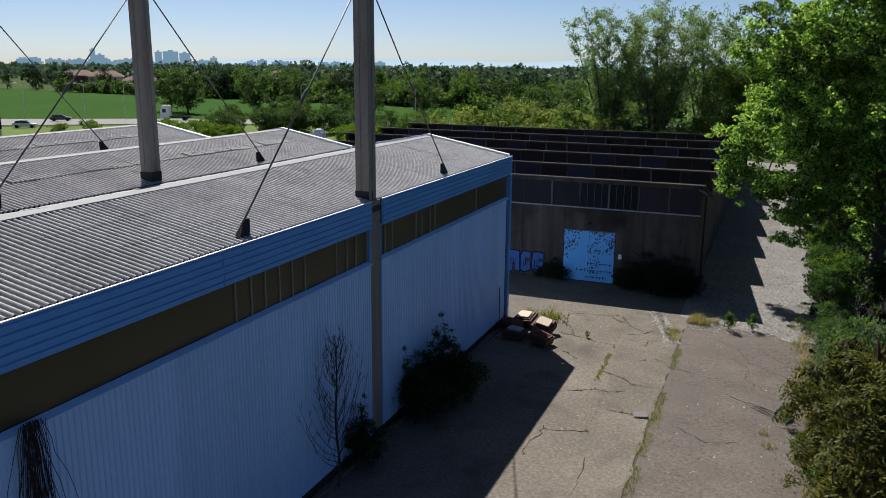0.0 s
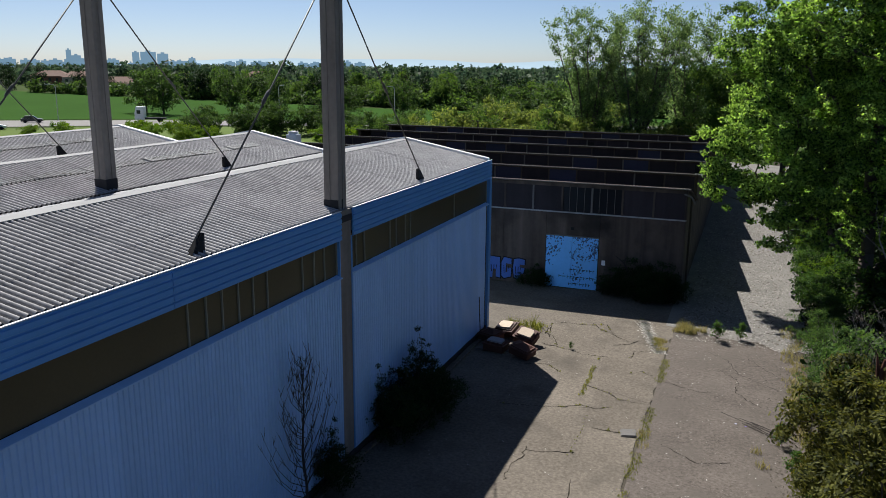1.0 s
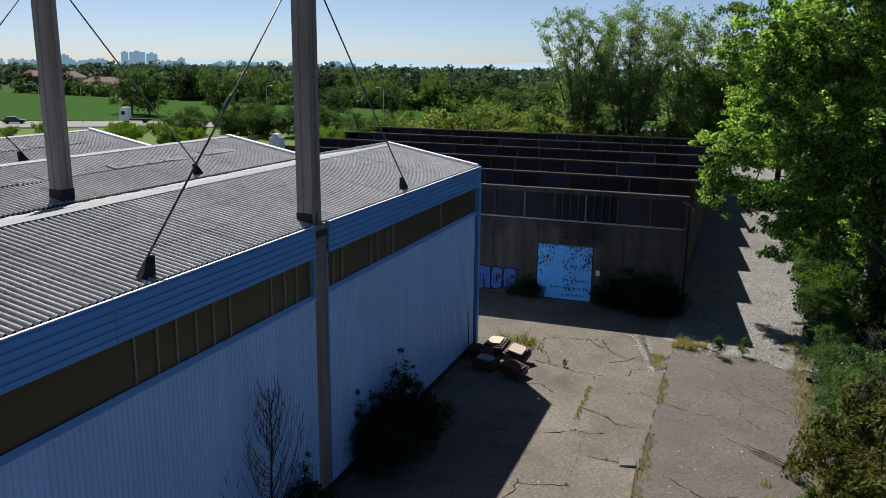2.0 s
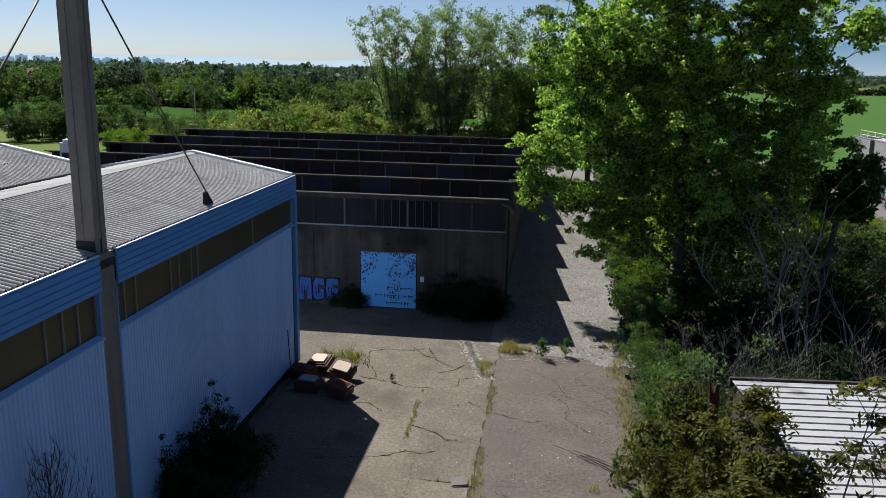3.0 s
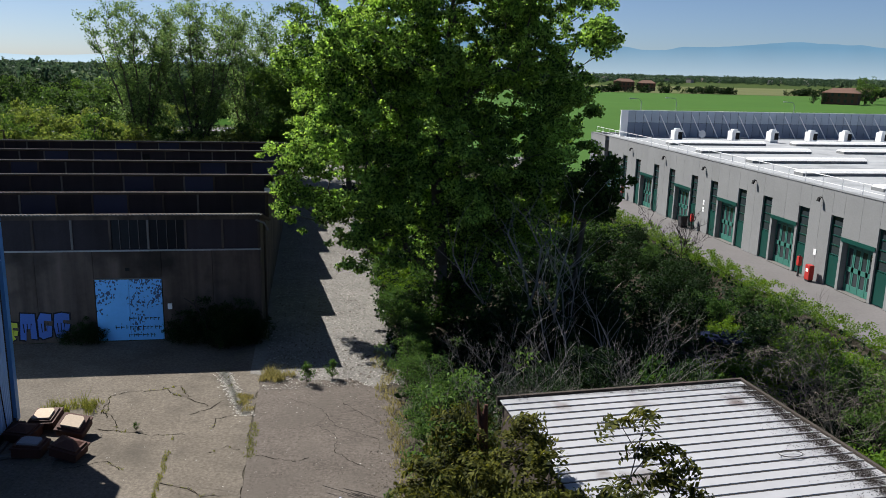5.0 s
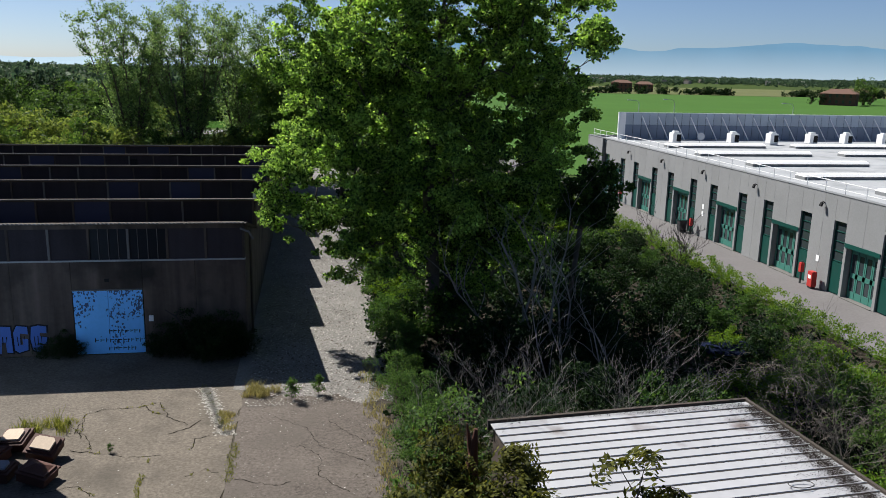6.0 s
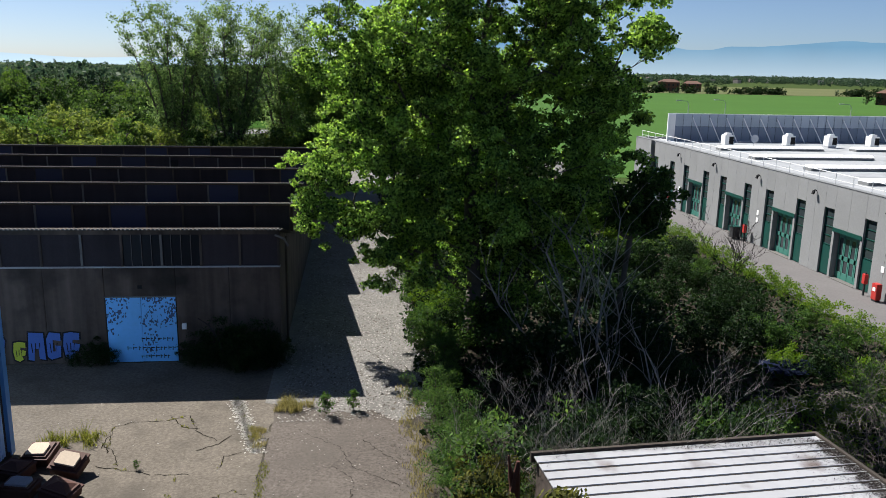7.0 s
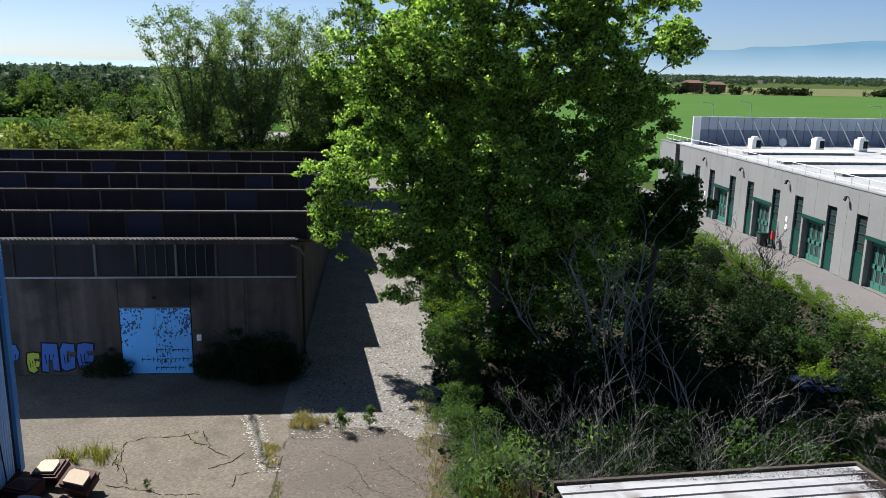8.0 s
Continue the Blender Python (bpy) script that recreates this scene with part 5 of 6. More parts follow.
def pinnate(name, at, top, label, seed, sprays, spread, n=60):
    """A sapling with long drooping feather-like leaves."""
    rng = np.random.default_rng(seed)
    t = thing(name, at, label, "sapling")
    ends = []
    for k in range(sprays):
        f = 0.45 + 0.52 * rng.random()
        a = k * 2.4 + rng.normal() * 0.4
        w = spread * (0.35 + 0.65 * rng.random()) * (1.3 - f)
        ends.append((top[0] * f + math.cos(a) * w, top[1] * f + math.sin(a) * w, top[2] * f + rng.normal() * 0.1))
    ends.append(top)
    trunk = [(top[0] * f * f, top[1] * f * f, top[2] * f) for f in (0, 0.2, 0.4, 0.6, 0.8, 1.0)]
    part("stem", limbs(rng, trunk, ends, 0.035), M_BARK, t, here=True)
    quads = []
    for e in ends:
        for k in range(9):
            a = rng.random() * 6.28
            L = 0.32 + 0.22 * rng.random()
            tz, sg = rng.normal() * 0.5, rng.uniform(0.1, 0.7)
            for i in range(9):
                f = (i + 1) / 9
                p = np.array(e) + np.array([math.cos(a) * L * f, math.sin(a) * L * f, 0.12 * math.sin(2.2 * f) - sg * 0.7 * f * f]) + rng.normal(size=3) * 0.02
                for s in (-1, 1):
                    side = np.array([-math.sin(a) * s, math.cos(a) * s, tz * s - 0.2 + 0.3 * rng.normal()]) * rng.uniform(0.6, 1.0)
                    along = np.array([math.cos(a), math.sin(a), -0.2 + 0.5 * rng.normal()]) * 0.03
                    tip = p + side * 0.14
                    m = p + side * 0.065
                    quads.append([p, m + along, tip, m - along])
    part("foliage", quads_mesh("foliage", np.array(quads), L_AIL), L_AIL, t, here=True)
    return t


pinnate("ailanthus_sapling", (4.3, 19.6, 0), (0.95, 0.4, 7.4), "slender sapling with drooping feathered leaves over the white roof", 61, 22, 1.6)
pinnate("ailanthus_sapling", (4.6, 19.4, 0), (1.35, 0.5, 6.4), "slender sapling with drooping feathered leaves over the white roof", 68, 12, 1.0)
pinnate("ailanthus_sapling", (4.5, 19.1, 0), (1.7, 0.8, 5.2), "slender sapling with drooping feathered leaves over the white roof", 69, 10, 0.9)
pinnate("ailanthus_sapling", (3.7, 21.0, 0), (0.3, 0.4, 6.0), "bronze-green sapling with drooping feathered leaves", 62, 30, 1.6)
pinnate("ailanthus_sapling", (3.0, 22.5, 0), (-0.2, 0.3, 5.2), "bronze-green sapling with drooping feathered leaves", 63, 30, 1.6)
pinnate("ailanthus_sapling", (3.2, 19.0, 0), (-0.3, 0.5, 5.6), "bronze-green sapling with drooping feathered leaves", 64, 30, 1.7)
pinnate("ailanthus_sapling", (2.6, 25.4, 0), (-0.5, 0.2, 3.8), "bronze-green sapling with drooping feathered leaves", 65, 24, 1.5)
pinnate("ailanthus_sapling", (4.2, 24.2, 0), (0.2, 0.2, 5.4), "bronze-green sapling with drooping feathered leaves", 66, 30, 1.5)
pinnate("ailanthus_sapling", (3.4, 27.2, 0), (-0.2, 0.2, 4.2), "bronze-green sapling with drooping feathered leaves", 67, 24, 1.4)


# ---- yard surface ----
def jag(x, y):
    return (x + 0.16 * noise.noise(Vector((x * 1.3, y * 1.3, 0.5))) + 0.05 * noise.noise(Vector((x * 6, y * 6, 2.5))),
            y + 0.16 * noise.noise(Vector((x * 1.3, y * 1.3, 7.5))) + 0.05 * noise.noise(Vector((x * 6, y * 6, 9.5))))


def joint(y):
    return float(np.interp(y, [-25, 24, 26.7, 30.2, 30.8, 35.6, 46.5], [-4.2, -4.45, -4.61, -5.0, -5.58, -5.72, -5.76]))


yard = thing("yard_slabs", (-7, 25, 0), "cracked weathered concrete yard slabs with weedy joints", "pavement", kind="structure")


def slab(corners, dz):
    pts = []
    for i, p in enumerate(corners):
        q = corners[(i + 1) % len(corners)]
        ax = 1 if abs(q[1] - p[1]) > abs(q[0] - p[0]) else 0
        lo, hi = sorted((p[ax], q[ax]))
        marks = [0.3 * j for j in range(math.ceil(lo / 0.3 + 0.01), math.ceil(hi / 0.3 - 0.01))]
        if p[ax] > q[ax]:
            marks.reverse()
        pts.append(jag(*p))
        pts += [jag(p[0] + (q[0] - p[0]) * (v - p[ax]) / (q[ax] - p[ax]), p[1] + (q[1] - p[1]) * (v - p[ax]) / (q[ax] - p[ax])) for v in marks]
    cx, cy = sum(p[0] for p in pts) / len(pts), sum(p[1] for p in pts) / len(pts)
    out = []
    for x, y in pts:
        d = math.hypot(x - cx, y - cy)
        out.append((cx + (x - cx) * (1 - 0.0025 / d), cy + (y - cy) * (1 - 0.0025 / d)))
    part("slab", Shape().prism(out, -0.06, dz, "z"), M_CONC, yard)


ya = [-25, -12, -5, 2, 9, 15.5, 21.0, 25.6, 29.6, 35.9, 46.48]
for a, b in zip(ya, ya[1:]):
    sa, sb = (0.0 if a < 20 else 0.4), (0.0 if b < 20 or b > 41 else 0.4)
    corner = [(-26, b), (-26, 37.7), (-11.62, 37.7)] if b > 41 else [(-11.62, b)]
    slab([(-11.62, a), (joint(a), a + sa), (joint(b), b + sb)] + corner, 0.004 + R.uniform(-0.003, 0.003))
yb = [-25, -14, -6, 1, 8, 14, 19.2, 23.6, 28.4, 32.2, 35.6, 38.2, 46.48]
for a, b in zip(yb, yb[1:]):
    s0, s1 = (-0.9 if a == 32.2 else 0), (-0.9 if b == 32.2 else 0)
    slab([(joint(a), a), (-2.96, a + s0), (-2.96, b + s1), (joint(b), b)], 0.004 + R.uniform(-0.005, 0.004))
part("wall_kerb", Shape().box(-11.42, -11.30, -10, 37.4, -0.02, 0.09), M_CONC, yard)


def scatter(name, n, box, size, material, label, seed, lift=0.012, tilt=0.25, edge=None):
    """Loose bits lying on the ground."""
    rng = np.random.default_rng(seed)
    p = np.stack([rng.uniform(box[0], box[1], n), rng.uniform(box[2], box[3], n), np.full(n, lift)], axis=1)
    if edge:
        p[:, 0] += edge * rng.normal(size=n)
    a = rng.uniform(0, 6.28, n)
    s = size * (0.4 + 1.2 * rng.random((n, 1)) ** 2)
    u = np.stack([np.cos(a), np.sin(a), tilt * rng.normal(size=n)], axis=1) * s
    v = np.stack([-np.sin(a), np.cos(a), tilt * rng.normal(size=n)], axis=1) * s * (0.35 + 0.4 * rng.random((n, 1)))
    q = np.stack([p - u, p - v, p + u, p + v], axis=1)
    q[:, :, 2] = np.maximum(q[:, :, 2], lift - 0.006)
    return tagged(new(name, quads_mesh(name, q, material)), label, "litter", "", "stuff")


M_BITS = mat("pale_dry_leaves", (0.33, 0.31, 0.28), var=0.1, bump=0.0, island=0.4)
M_DARKBITS = mat("dark_leaf_bits", (0.0595, 0.0467, 0.034), var=0.1, bump=0.0, island=0.5)
scatter("leaf_litter", 24000, (-2.8, 4.6, 39.6, 80), 0.04, M_BITS, "pale dry leaves strewn on the gravel lane", 71, lift=0.022)
scatter("dark_litter", 14000, (-2.8, 4.6, 39.6, 80), 0.05, M_DARKBITS, "dark leaf scraps on the gravel lane", 72, lift=0.022)
scatter("yard_litter", 420, (-2.8, 2.4, 22, 41), 0.026, M_BITS, "pale scraps strewn on the asphalt", 73)
scatter("yard_dirt", 5200, (-2.8, 2.6, 20, 41), 0.018, M_DARKBITS, "dark twig scraps on the asphalt", 74)
scatter("slab_litter", 160, (-11, -3, 24, 42), 0.035, M_BITS, "pale scraps strewn on the concrete", 75, lift=0.016)
rubble = np.random.default_rng(85)
rf1 = rubble.random(1500)
rx = np.interp(rf1, [0, 0.5, 1], [-4.57, -4.02, -3.21]) + 0.16 * rubble.normal(size=1500)
ry = np.interp(rf1, [0, 0.5, 1], [41.84, 39.83, 37.12])
ra = rubble.uniform(0, 6.28, 1500)
rs1 = 0.02 + 0.035 * rubble.random(1500)
rq1 = np.stack([np.stack([rx + rs1 * np.cos(ra + k), ry + rs1 * np.sin(ra + k), np.full(1500, 0.014)], axis=1) for k in (0, 1.4, 3.0, 4.6)], axis=1)
tagged(new("rubble_strip", quads_mesh("rubble_strip", rq1, M_BITS)), "pale crumbled concrete along the slab's edge", "rubble", "", "stuff")
scatter("edge_dirt", 5000, (1.7, 2.9, 20, 42), 0.03, M_DARKBITS, "dark leaf mould along the shrubs", 76, edge=0.35)


M_MOSS = mat("black_moss", (0.0298, 0.0255, 0.0238), var=0.1, bump=0.0, spec=0.02, island=0.4)
scatter("roof_moss", 15000, (12.55, 12.85, 20.5, 29.2), 0.02, M_MOSS, "dark moss and debris along the white roof's edge", 77, lift=3.925, edge=0.14)
scatter("roof_dirt", 7000, (12.2, 12.7, 21.5, 29.2), 0.014, M_MOSS, "fine dark dirt washed in from the white roof's edge", 79, lift=3.925, edge=0.4)
scatter("roof_debris", 4200, (5.2, 12.6, 28.95, 29.4), 0.015, M_MOSS, "dark debris under the white roof's upper edge", 78, lift=3.925)


def cracks(name, lines, width, material, label):
    s = Shape()
    rc = random.Random(5)
    for pts in lines:
        path = []
        for (x0, y0), (x1, y1) in zip(pts, pts[1:]):
            k = max(2, int(math.hypot(x1 - x0, y1 - y0) / 0.15))
            path += [(x0 + (x1 - x0) * i / k + rc.uniform(-0.06, 0.06), y0 + (y1 - y0) * i / k + rc.uniform(-0.06, 0.06)) for i in range(k)]
        rows = [[], []]
        for i, (x, y) in enumerate(path):
            d = Vector((path[min(i + 1, len(path) - 1)][0] - path[max(i - 1, 0)][0], path[min(i + 1, len(path) - 1)][1] - path[max(i - 1, 0)][1], 0)).normalized()
            w = width * rc.uniform(0.2, 1.0)
            rows[0].append((x - d.y * w, y + d.x * w, 0.0125))
            rows[1].append((x + d.y * w, y - d.x * w, 0.0125))
        s.grid(rows)
    return tagged(new(name, s.mesh(name, material)), label, "crack", "", "stuff")


CRACKS = [[(-6.5, 26.1), (-6.41, 25.44), (-6.62, 24.5), (-6.5, 23.4)], [(-9.4, 39.0), (-8.23, 37.5), (-7.8, 36.4)], [(-8.5, 36.5), (-7.8, 36.3), (-6.4, 35.8)], [(-5.42, 37.47), (-4.68, 37.99), (-4.27, 38.78)], [(-4.6, 31.8), (-4.2, 31.25), (-3.1, 31.2)],
          [(-4.63, 28.4), (-3.9, 28.37), (-3.4, 28.3)], [(-8.4, 29.2), (-6.6, 29.57), (-5.98, 29.82), (-5.45, 30.18), (-4.96, 30.1), (-4.23, 30.44)], [(-5.74, 32.28), (-4.6, 31.76), (-4.2, 31.25)], [(-6.4, 25.8), (-5.7, 26.0), (-4.72, 26.34)], [(-6.4, 35.8), (-5.1, 35.8)], [(-7.0, 40.6), (-6.2, 39.4), (-5.4, 39.2)], [(-8.9, 33.6), (-7.6, 33.9), (-6.9, 33.2)], [(-4.3, 34.2), (-3.7, 34.6), (-3.1, 34.2)],
          [(-8.72, 37.92), (-8.8, 39.59), (-8.12, 40.02), (-6.92, 40.08), (-6.17, 40.46)], [(-8.8, 39.59), (-8.62, 38.34), (-8.43, 37.32)], [(-6.17, 40.46), (-5.65, 39.09), (-4.69, 38.08)], [(-4.39, 36.14), (-4.33, 36.94), (-3.55, 37.3)]]
cracks("slab_cracks", CRACKS, 0.021, M_CRACK, "dark cracks through the concrete slabs")
cracks("asphalt_cracks", [[(-0.6, 36.0), (0.2, 35.1), (0.1, 33.7), (1.2, 32.4)], [(-2.6, 33.8), (-1.2, 33.2), (-0.6, 33.5)], [(-1.6, 38.6), (-0.3, 37.4), (0.2, 35.8), (1.9, 34.4)], [(0.5, 38.0), (1.4, 36.6), (2.4, 35.2)], [(-2.2, 28.0), (-0.9, 27.0), (0.3, 27.6)]], 0.014, M_CRACK, "fine dark cracks in the asphalt")


def blades(name, spots, material, label, seed, kind="stuff"):
    """Grass: narrow bent blades round spots of (x, y, radius, height, count)."""
    rng = np.random.default_rng(seed)
    qs = []
    for x, y, r, h, n in spots:
        a, d = rng.uniform(0, 6.28, n), r * np.sqrt(rng.random(n))
        p = np.stack([x + np.cos(a) * d, y + np.sin(a) * d, np.zeros(n)], axis=1)
        b = rng.uniform(0, 6.28, n)
        hh = h * (0.35 + 0.75 * rng.random(n))
        out = np.stack([np.cos(b) * hh * 0.45, np.sin(b) * hh * 0.45, hh], axis=1)
        w = np.stack([-np.sin(b), np.cos(b), np.zeros(n)], axis=1) * (0.005 + 0.005 * rng.random((n, 1)))
        m = p + out * np.array([0.35, 0.35, 0.6])
        qs.append(np.stack([p - w, p + w, m + w, m - w], axis=1))
        qs.append(np.stack([m - w, m + w, p + out + w * 0.15, p + out - w * 0.15], axis=1))
    return tagged(new(name, quads_mesh(name, np.concatenate(qs), material)), label, "grass", "", kind)


L_GREENGRASS = leaf_mat("green_weeds", (0.0723, 0.0935, 0.0187), (0.204, 0.2125, 0.0553), 0.4)
blades("dry_tuft", [(-2.9 + R.uniform(0, 1.4), 41.0 + R.uniform(-0.5, 0.5), R.uniform(0.12, 0.35), R.uniform(0.22, 0.55), 60) for _ in range(17)], L_GRASS, "yellow dry grass tuft on the yard's edge", 81)
blades("corner_weeds", [(-10.9 + R.uniform(0, 1.9), 38.5 + R.uniform(-0.5, 0.5), R.uniform(0.1, 0.3), R.uniform(0.2, 0.5), 34) for _ in range(20)] + [(-9.5, 38.6, 0.12, 0.75, 30), (-9.3, 38.4, 0.2, 0.5, 50)], L_GREENGRASS, "green and straw-coloured weeds at the shed's corner", 82)
js = [(joint(y) + R.uniform(-0.07, 0.07), y, 0.09, 0.11, 12) for y in [30.7 + 0.1 * k for k in range(50)] if noise.noise(Vector((y * 0.9, 3.1, 0))) > -0.12]
js += [(-2.85 - 0.32 * max(0.0, y - 36.5) + R.uniform(-0.12, 0.12), y, R.uniform(0.08, 0.2), R.uniform(0.04, 0.11), 14) for y in [16 + 0.075 * k for k in range(310)] if noise.noise(Vector((y * 0.55, 8.3, 0))) > -0.15]
js += [(-4.7 + 0.3 * k + R.uniform(-0.1, 0.1), 42 - 0.9 * k, 0.12, 0.09, 14) for k in range(5)]
js += [(-5.0 + R.uniform(-0.05, 0.05), 26 + 0.3 * k, 0.05, 0.06, 5) for k in range(12)]
for pts in CRACKS:
    for (x0, y0), (x1, y1) in zip(pts, pts[1:]):
        for j in range(int(math.hypot(x1 - x0, y1 - y0) / 0.16)):
            f = R.random()
            if noise.noise(Vector((x0 + 3 * f, y0, 1.7))) > 0.05:
                js.append((x0 + (x1 - x0) * f + R.uniform(-0.05, 0.05), y0 + (y1 - y0) * f + R.uniform(-0.05, 0.05), 0.06, R.uniform(0.04, 0.1), 7))
blades("joint_grass", js, L_GREENGRASS, "low grass growing along the slab joints", 83)
blades("dry_patches", [(-3.3 + R.uniform(-0.3, 0.3), 38.4 + R.uniform(-1.0, 0.9), 0.2, 0.16, 60) for _ in range(10)] + [(-2.9, 28.5, 0.3, 0.2, 60), (-2.8, 27.6, 0.25, 0.18, 50), (0.9, 28.6, 0.2, 0.2, 50), (1.1, 27.6, 0.25, 0.2, 60)] + [(2.5 + R.uniform(-0.35, 0.3), 22 + k * 0.42, 0.3, 0.22, 60) for k in range(52)], L_GRASS, "straw-coloured grass along cracks and shrubs", 84)

SPR = tree("weed_plant", (0, 0, -40), 1.0, (0.3, 0.3, 0.5), 22, 26, 0.07, 0.14, L_SHRUB, "small leafy weed growing out of the asphalt", 91, r0=0.012, centre_z=0.5, cat="weed", group="yard weeds")
for x, y, s in ((-0.94, 40.2, 1.1), (0.18, 40.5, 1.0), (1.7, 29.5, 0.95), (-7.1, 36.25, 0.4), (2.0, 27.0, 1.1)):
    put(SPR, x, y, s)
drop(SPR)

# sticks, stone and scraps
st = thing("stick_pile", (0.9, 30.2, 0), "loose dry sticks lying on the asphalt", "sticks")
rk = random.Random(3)
for k in range(9):
    a = rk.uniform(-0.16, 0.16)
    x0 = rk.uniform(-1.3, 0.2)
    part("stick", Shape().tube([(x0, 0.45 - x0 * 0.45 + a, 0.03 + 0.02 * k), (x0 + rk.uniform(0.9, 1.5), -0.15 - x0 * 0.4 + a * 2 - 0.25, 0.04 + 0.015 * k)], [0.012, 0.005], 4), M_DARKTWIG, st, here=True)
for k, c in enumerate(((0.45, 0.45, 0.6), (0.2, 0.16, 0.5))):
    sc = thing("plastic_scrap", (0.15 + 0.35 * k, 30.45 - 0.1 * k, 0.05), "crumpled plastic scrap on the sticks", "litter")
    part("scrap", Shape().grid([[(0.02 * i + rk.uniform(-0.01, 0.01), 0.02 * j, 0.04 + rk.uniform(0, 0.03)) for i in range(4)] for j in range(4)]), mat("scrap_%d" % k, c, var=0.1, bump=0), sc, here=True)
stone = thing("stone_block", (-3.35, 28.35, 0), "pale broken concrete lump at the slab joint", "stone")
part("lump", Shape().obox(pose(0, 0, 0, 4, -3, 12), 0.55, 0.5, 0.09), M_LIP, stone, bevel=0.03, here=True)


def crate(x, y, turn, tip, top, label):
    """A brown box with a stepped rim and a board on its sloping top."""
    t = thing("wooden_crate", (x, y, 0), label, "crate", "dumped crates")
    t.rotation_euler = (radians(tip[0]), radians(tip[1]), radians(turn))
    t.scale = (0.88, 0.88, 0.88)
    t.location.z = 0.02 + 0.5 * abs(math.sin(radians(tip[1]))) * 0.9 + 0.4 * abs(math.sin(radians(tip[0])))
    part("base", Shape().box(-0.55, 0.55, -0.45, 0.45, 0, 0.32), M_BROWNBOX, t, bevel=0.015, here=True)
    part("rim", Shape().box(-0.6, 0.6, -0.5, 0.5, 0.32, 0.40), M_BROWNBOX, t, bevel=0.015, here=True)
    part("step", Shape().box(-0.5, 0.5, -0.4, 0.4, 0.40, 0.47), M_BROWNBOX, t, bevel=0.01, here=True)
    if top is None:
        hip = Shape()
        hip.v += [(-0.42, -0.33, 0.47), (0.42, -0.33, 0.47), (0.42, 0.33, 0.47), (-0.42, 0.33, 0.47), (-0.12, -0.02, 0.62), (0.12, -0.02, 0.62), (0.12, 0.02, 0.62), (-0.12, 0.02, 0.62)]
        hip.f += [(3, 2, 1, 0), (4, 5, 6, 7), (0, 1, 5, 4), (1, 2, 6, 5), (2, 3, 7, 6), (3, 0, 4, 7)]
        part("hipped_top", hip, M_BROWNBOX, t, here=True)
    else:
        part("board", Shape().prism([(-0.4, -0.31), (0.4, -0.31), (0.4, 0.16), (0.28, 0.31), (-0.3, 0.31), (-0.4, 0.2)], 0.47, 0.55, "z"), top, t, "pale board top", bevel=0.01, here=True)


M_GREYBOARD = mat("grey_board", (0.272, 0.272, 0.306), var=0.15)
crate(-10.35, 36.9, -14, (18, -6), M_PALEBOARD, "brown wooden crate with a pale board, half in shade")
crate(-9.2, 36.1, -12, (22, 8), M_PALEBOARD, "tilted brown wooden crate with a pale board in the sun")
crate(-10.3, 34.8, -6, (0, 3), M_GREYBOARD, "dark wooden crate with a grey board in the shed's shade")
crate(-8.95, 34.4, -16, (4, 12), None, "tipped brown wooden crate without its board")
crate(-10.9, 36.0, -20, (5, 0), None, "dark brown wooden crate against the blue wall")
sk = thing("white_sack", (-11.0, 34.6, 0), "dirty flattened white sack beside the crates", "sack")
part("sack", Shape().obox(pose(0, 0, 0, 0, 0, 20), 0.5, 0.3, 0.1), M_LIP, sk, bevel=0.04, here=True)

# warehouse details
M_INK = mat("black_spray", (0.012, 0.012, 0.016), var=0.1, bump=0)
M_SPRAYBLUE = mat("blue_spray", (0.07, 0.14, 0.40), var=0.1, bump=0)
M_SPRAYYEL = mat("yellow_spray", (0.45, 0.48, 0.05), var=0.1, bump=0)


ANGULAR = (((0, 0), (0.12, 1), (1.0, 0.97), (1.05, 0), (0.68, 0.03), (0.66, 0.4), (0.42, 0.4), (0.36, -0.03)),
           ((1.0, 0.95), (0.25, 1), (0, 0.75), (0.02, 0.1), (0.3, 0), (0.95, 0.1), (1.0, 0.5), (0.6, 0.52), (0.62, 0.3), (0.42, 0.3), (0.45, 0.72), (1.0, 0.68)),
           ((0.1, 0.95), (0.55, 1), (1.1, 0.95), (1.08, 0.7), (0.65, 0.72), (0.62, 0.6), (1.1, 0.55), (1.0, 0.3), (0.7, 0.3), (0.85, 0.12), (0.5, 0), (0.12, 0.1), (0, 0.5)),
           ((0.05, 1), (0.8, 0.95), (1, 0.7), (0.9, 0.45), (0.6, 0.38), (0.55, 0), (0.2, 0.05), (0.22, 0.5)))


def sprayed(x, z, w, h, y, k, material, grow, parent):
    pts = [(x + w / 2 + (p - 0.52) * (w + grow), z + h / 2 + (q - 0.5) * (h + grow)) for p, q in ANGULAR[k]]
    part("graffiti_shape", Shape().prism(pts, y, WY - 0.001, "y"), material, parent)


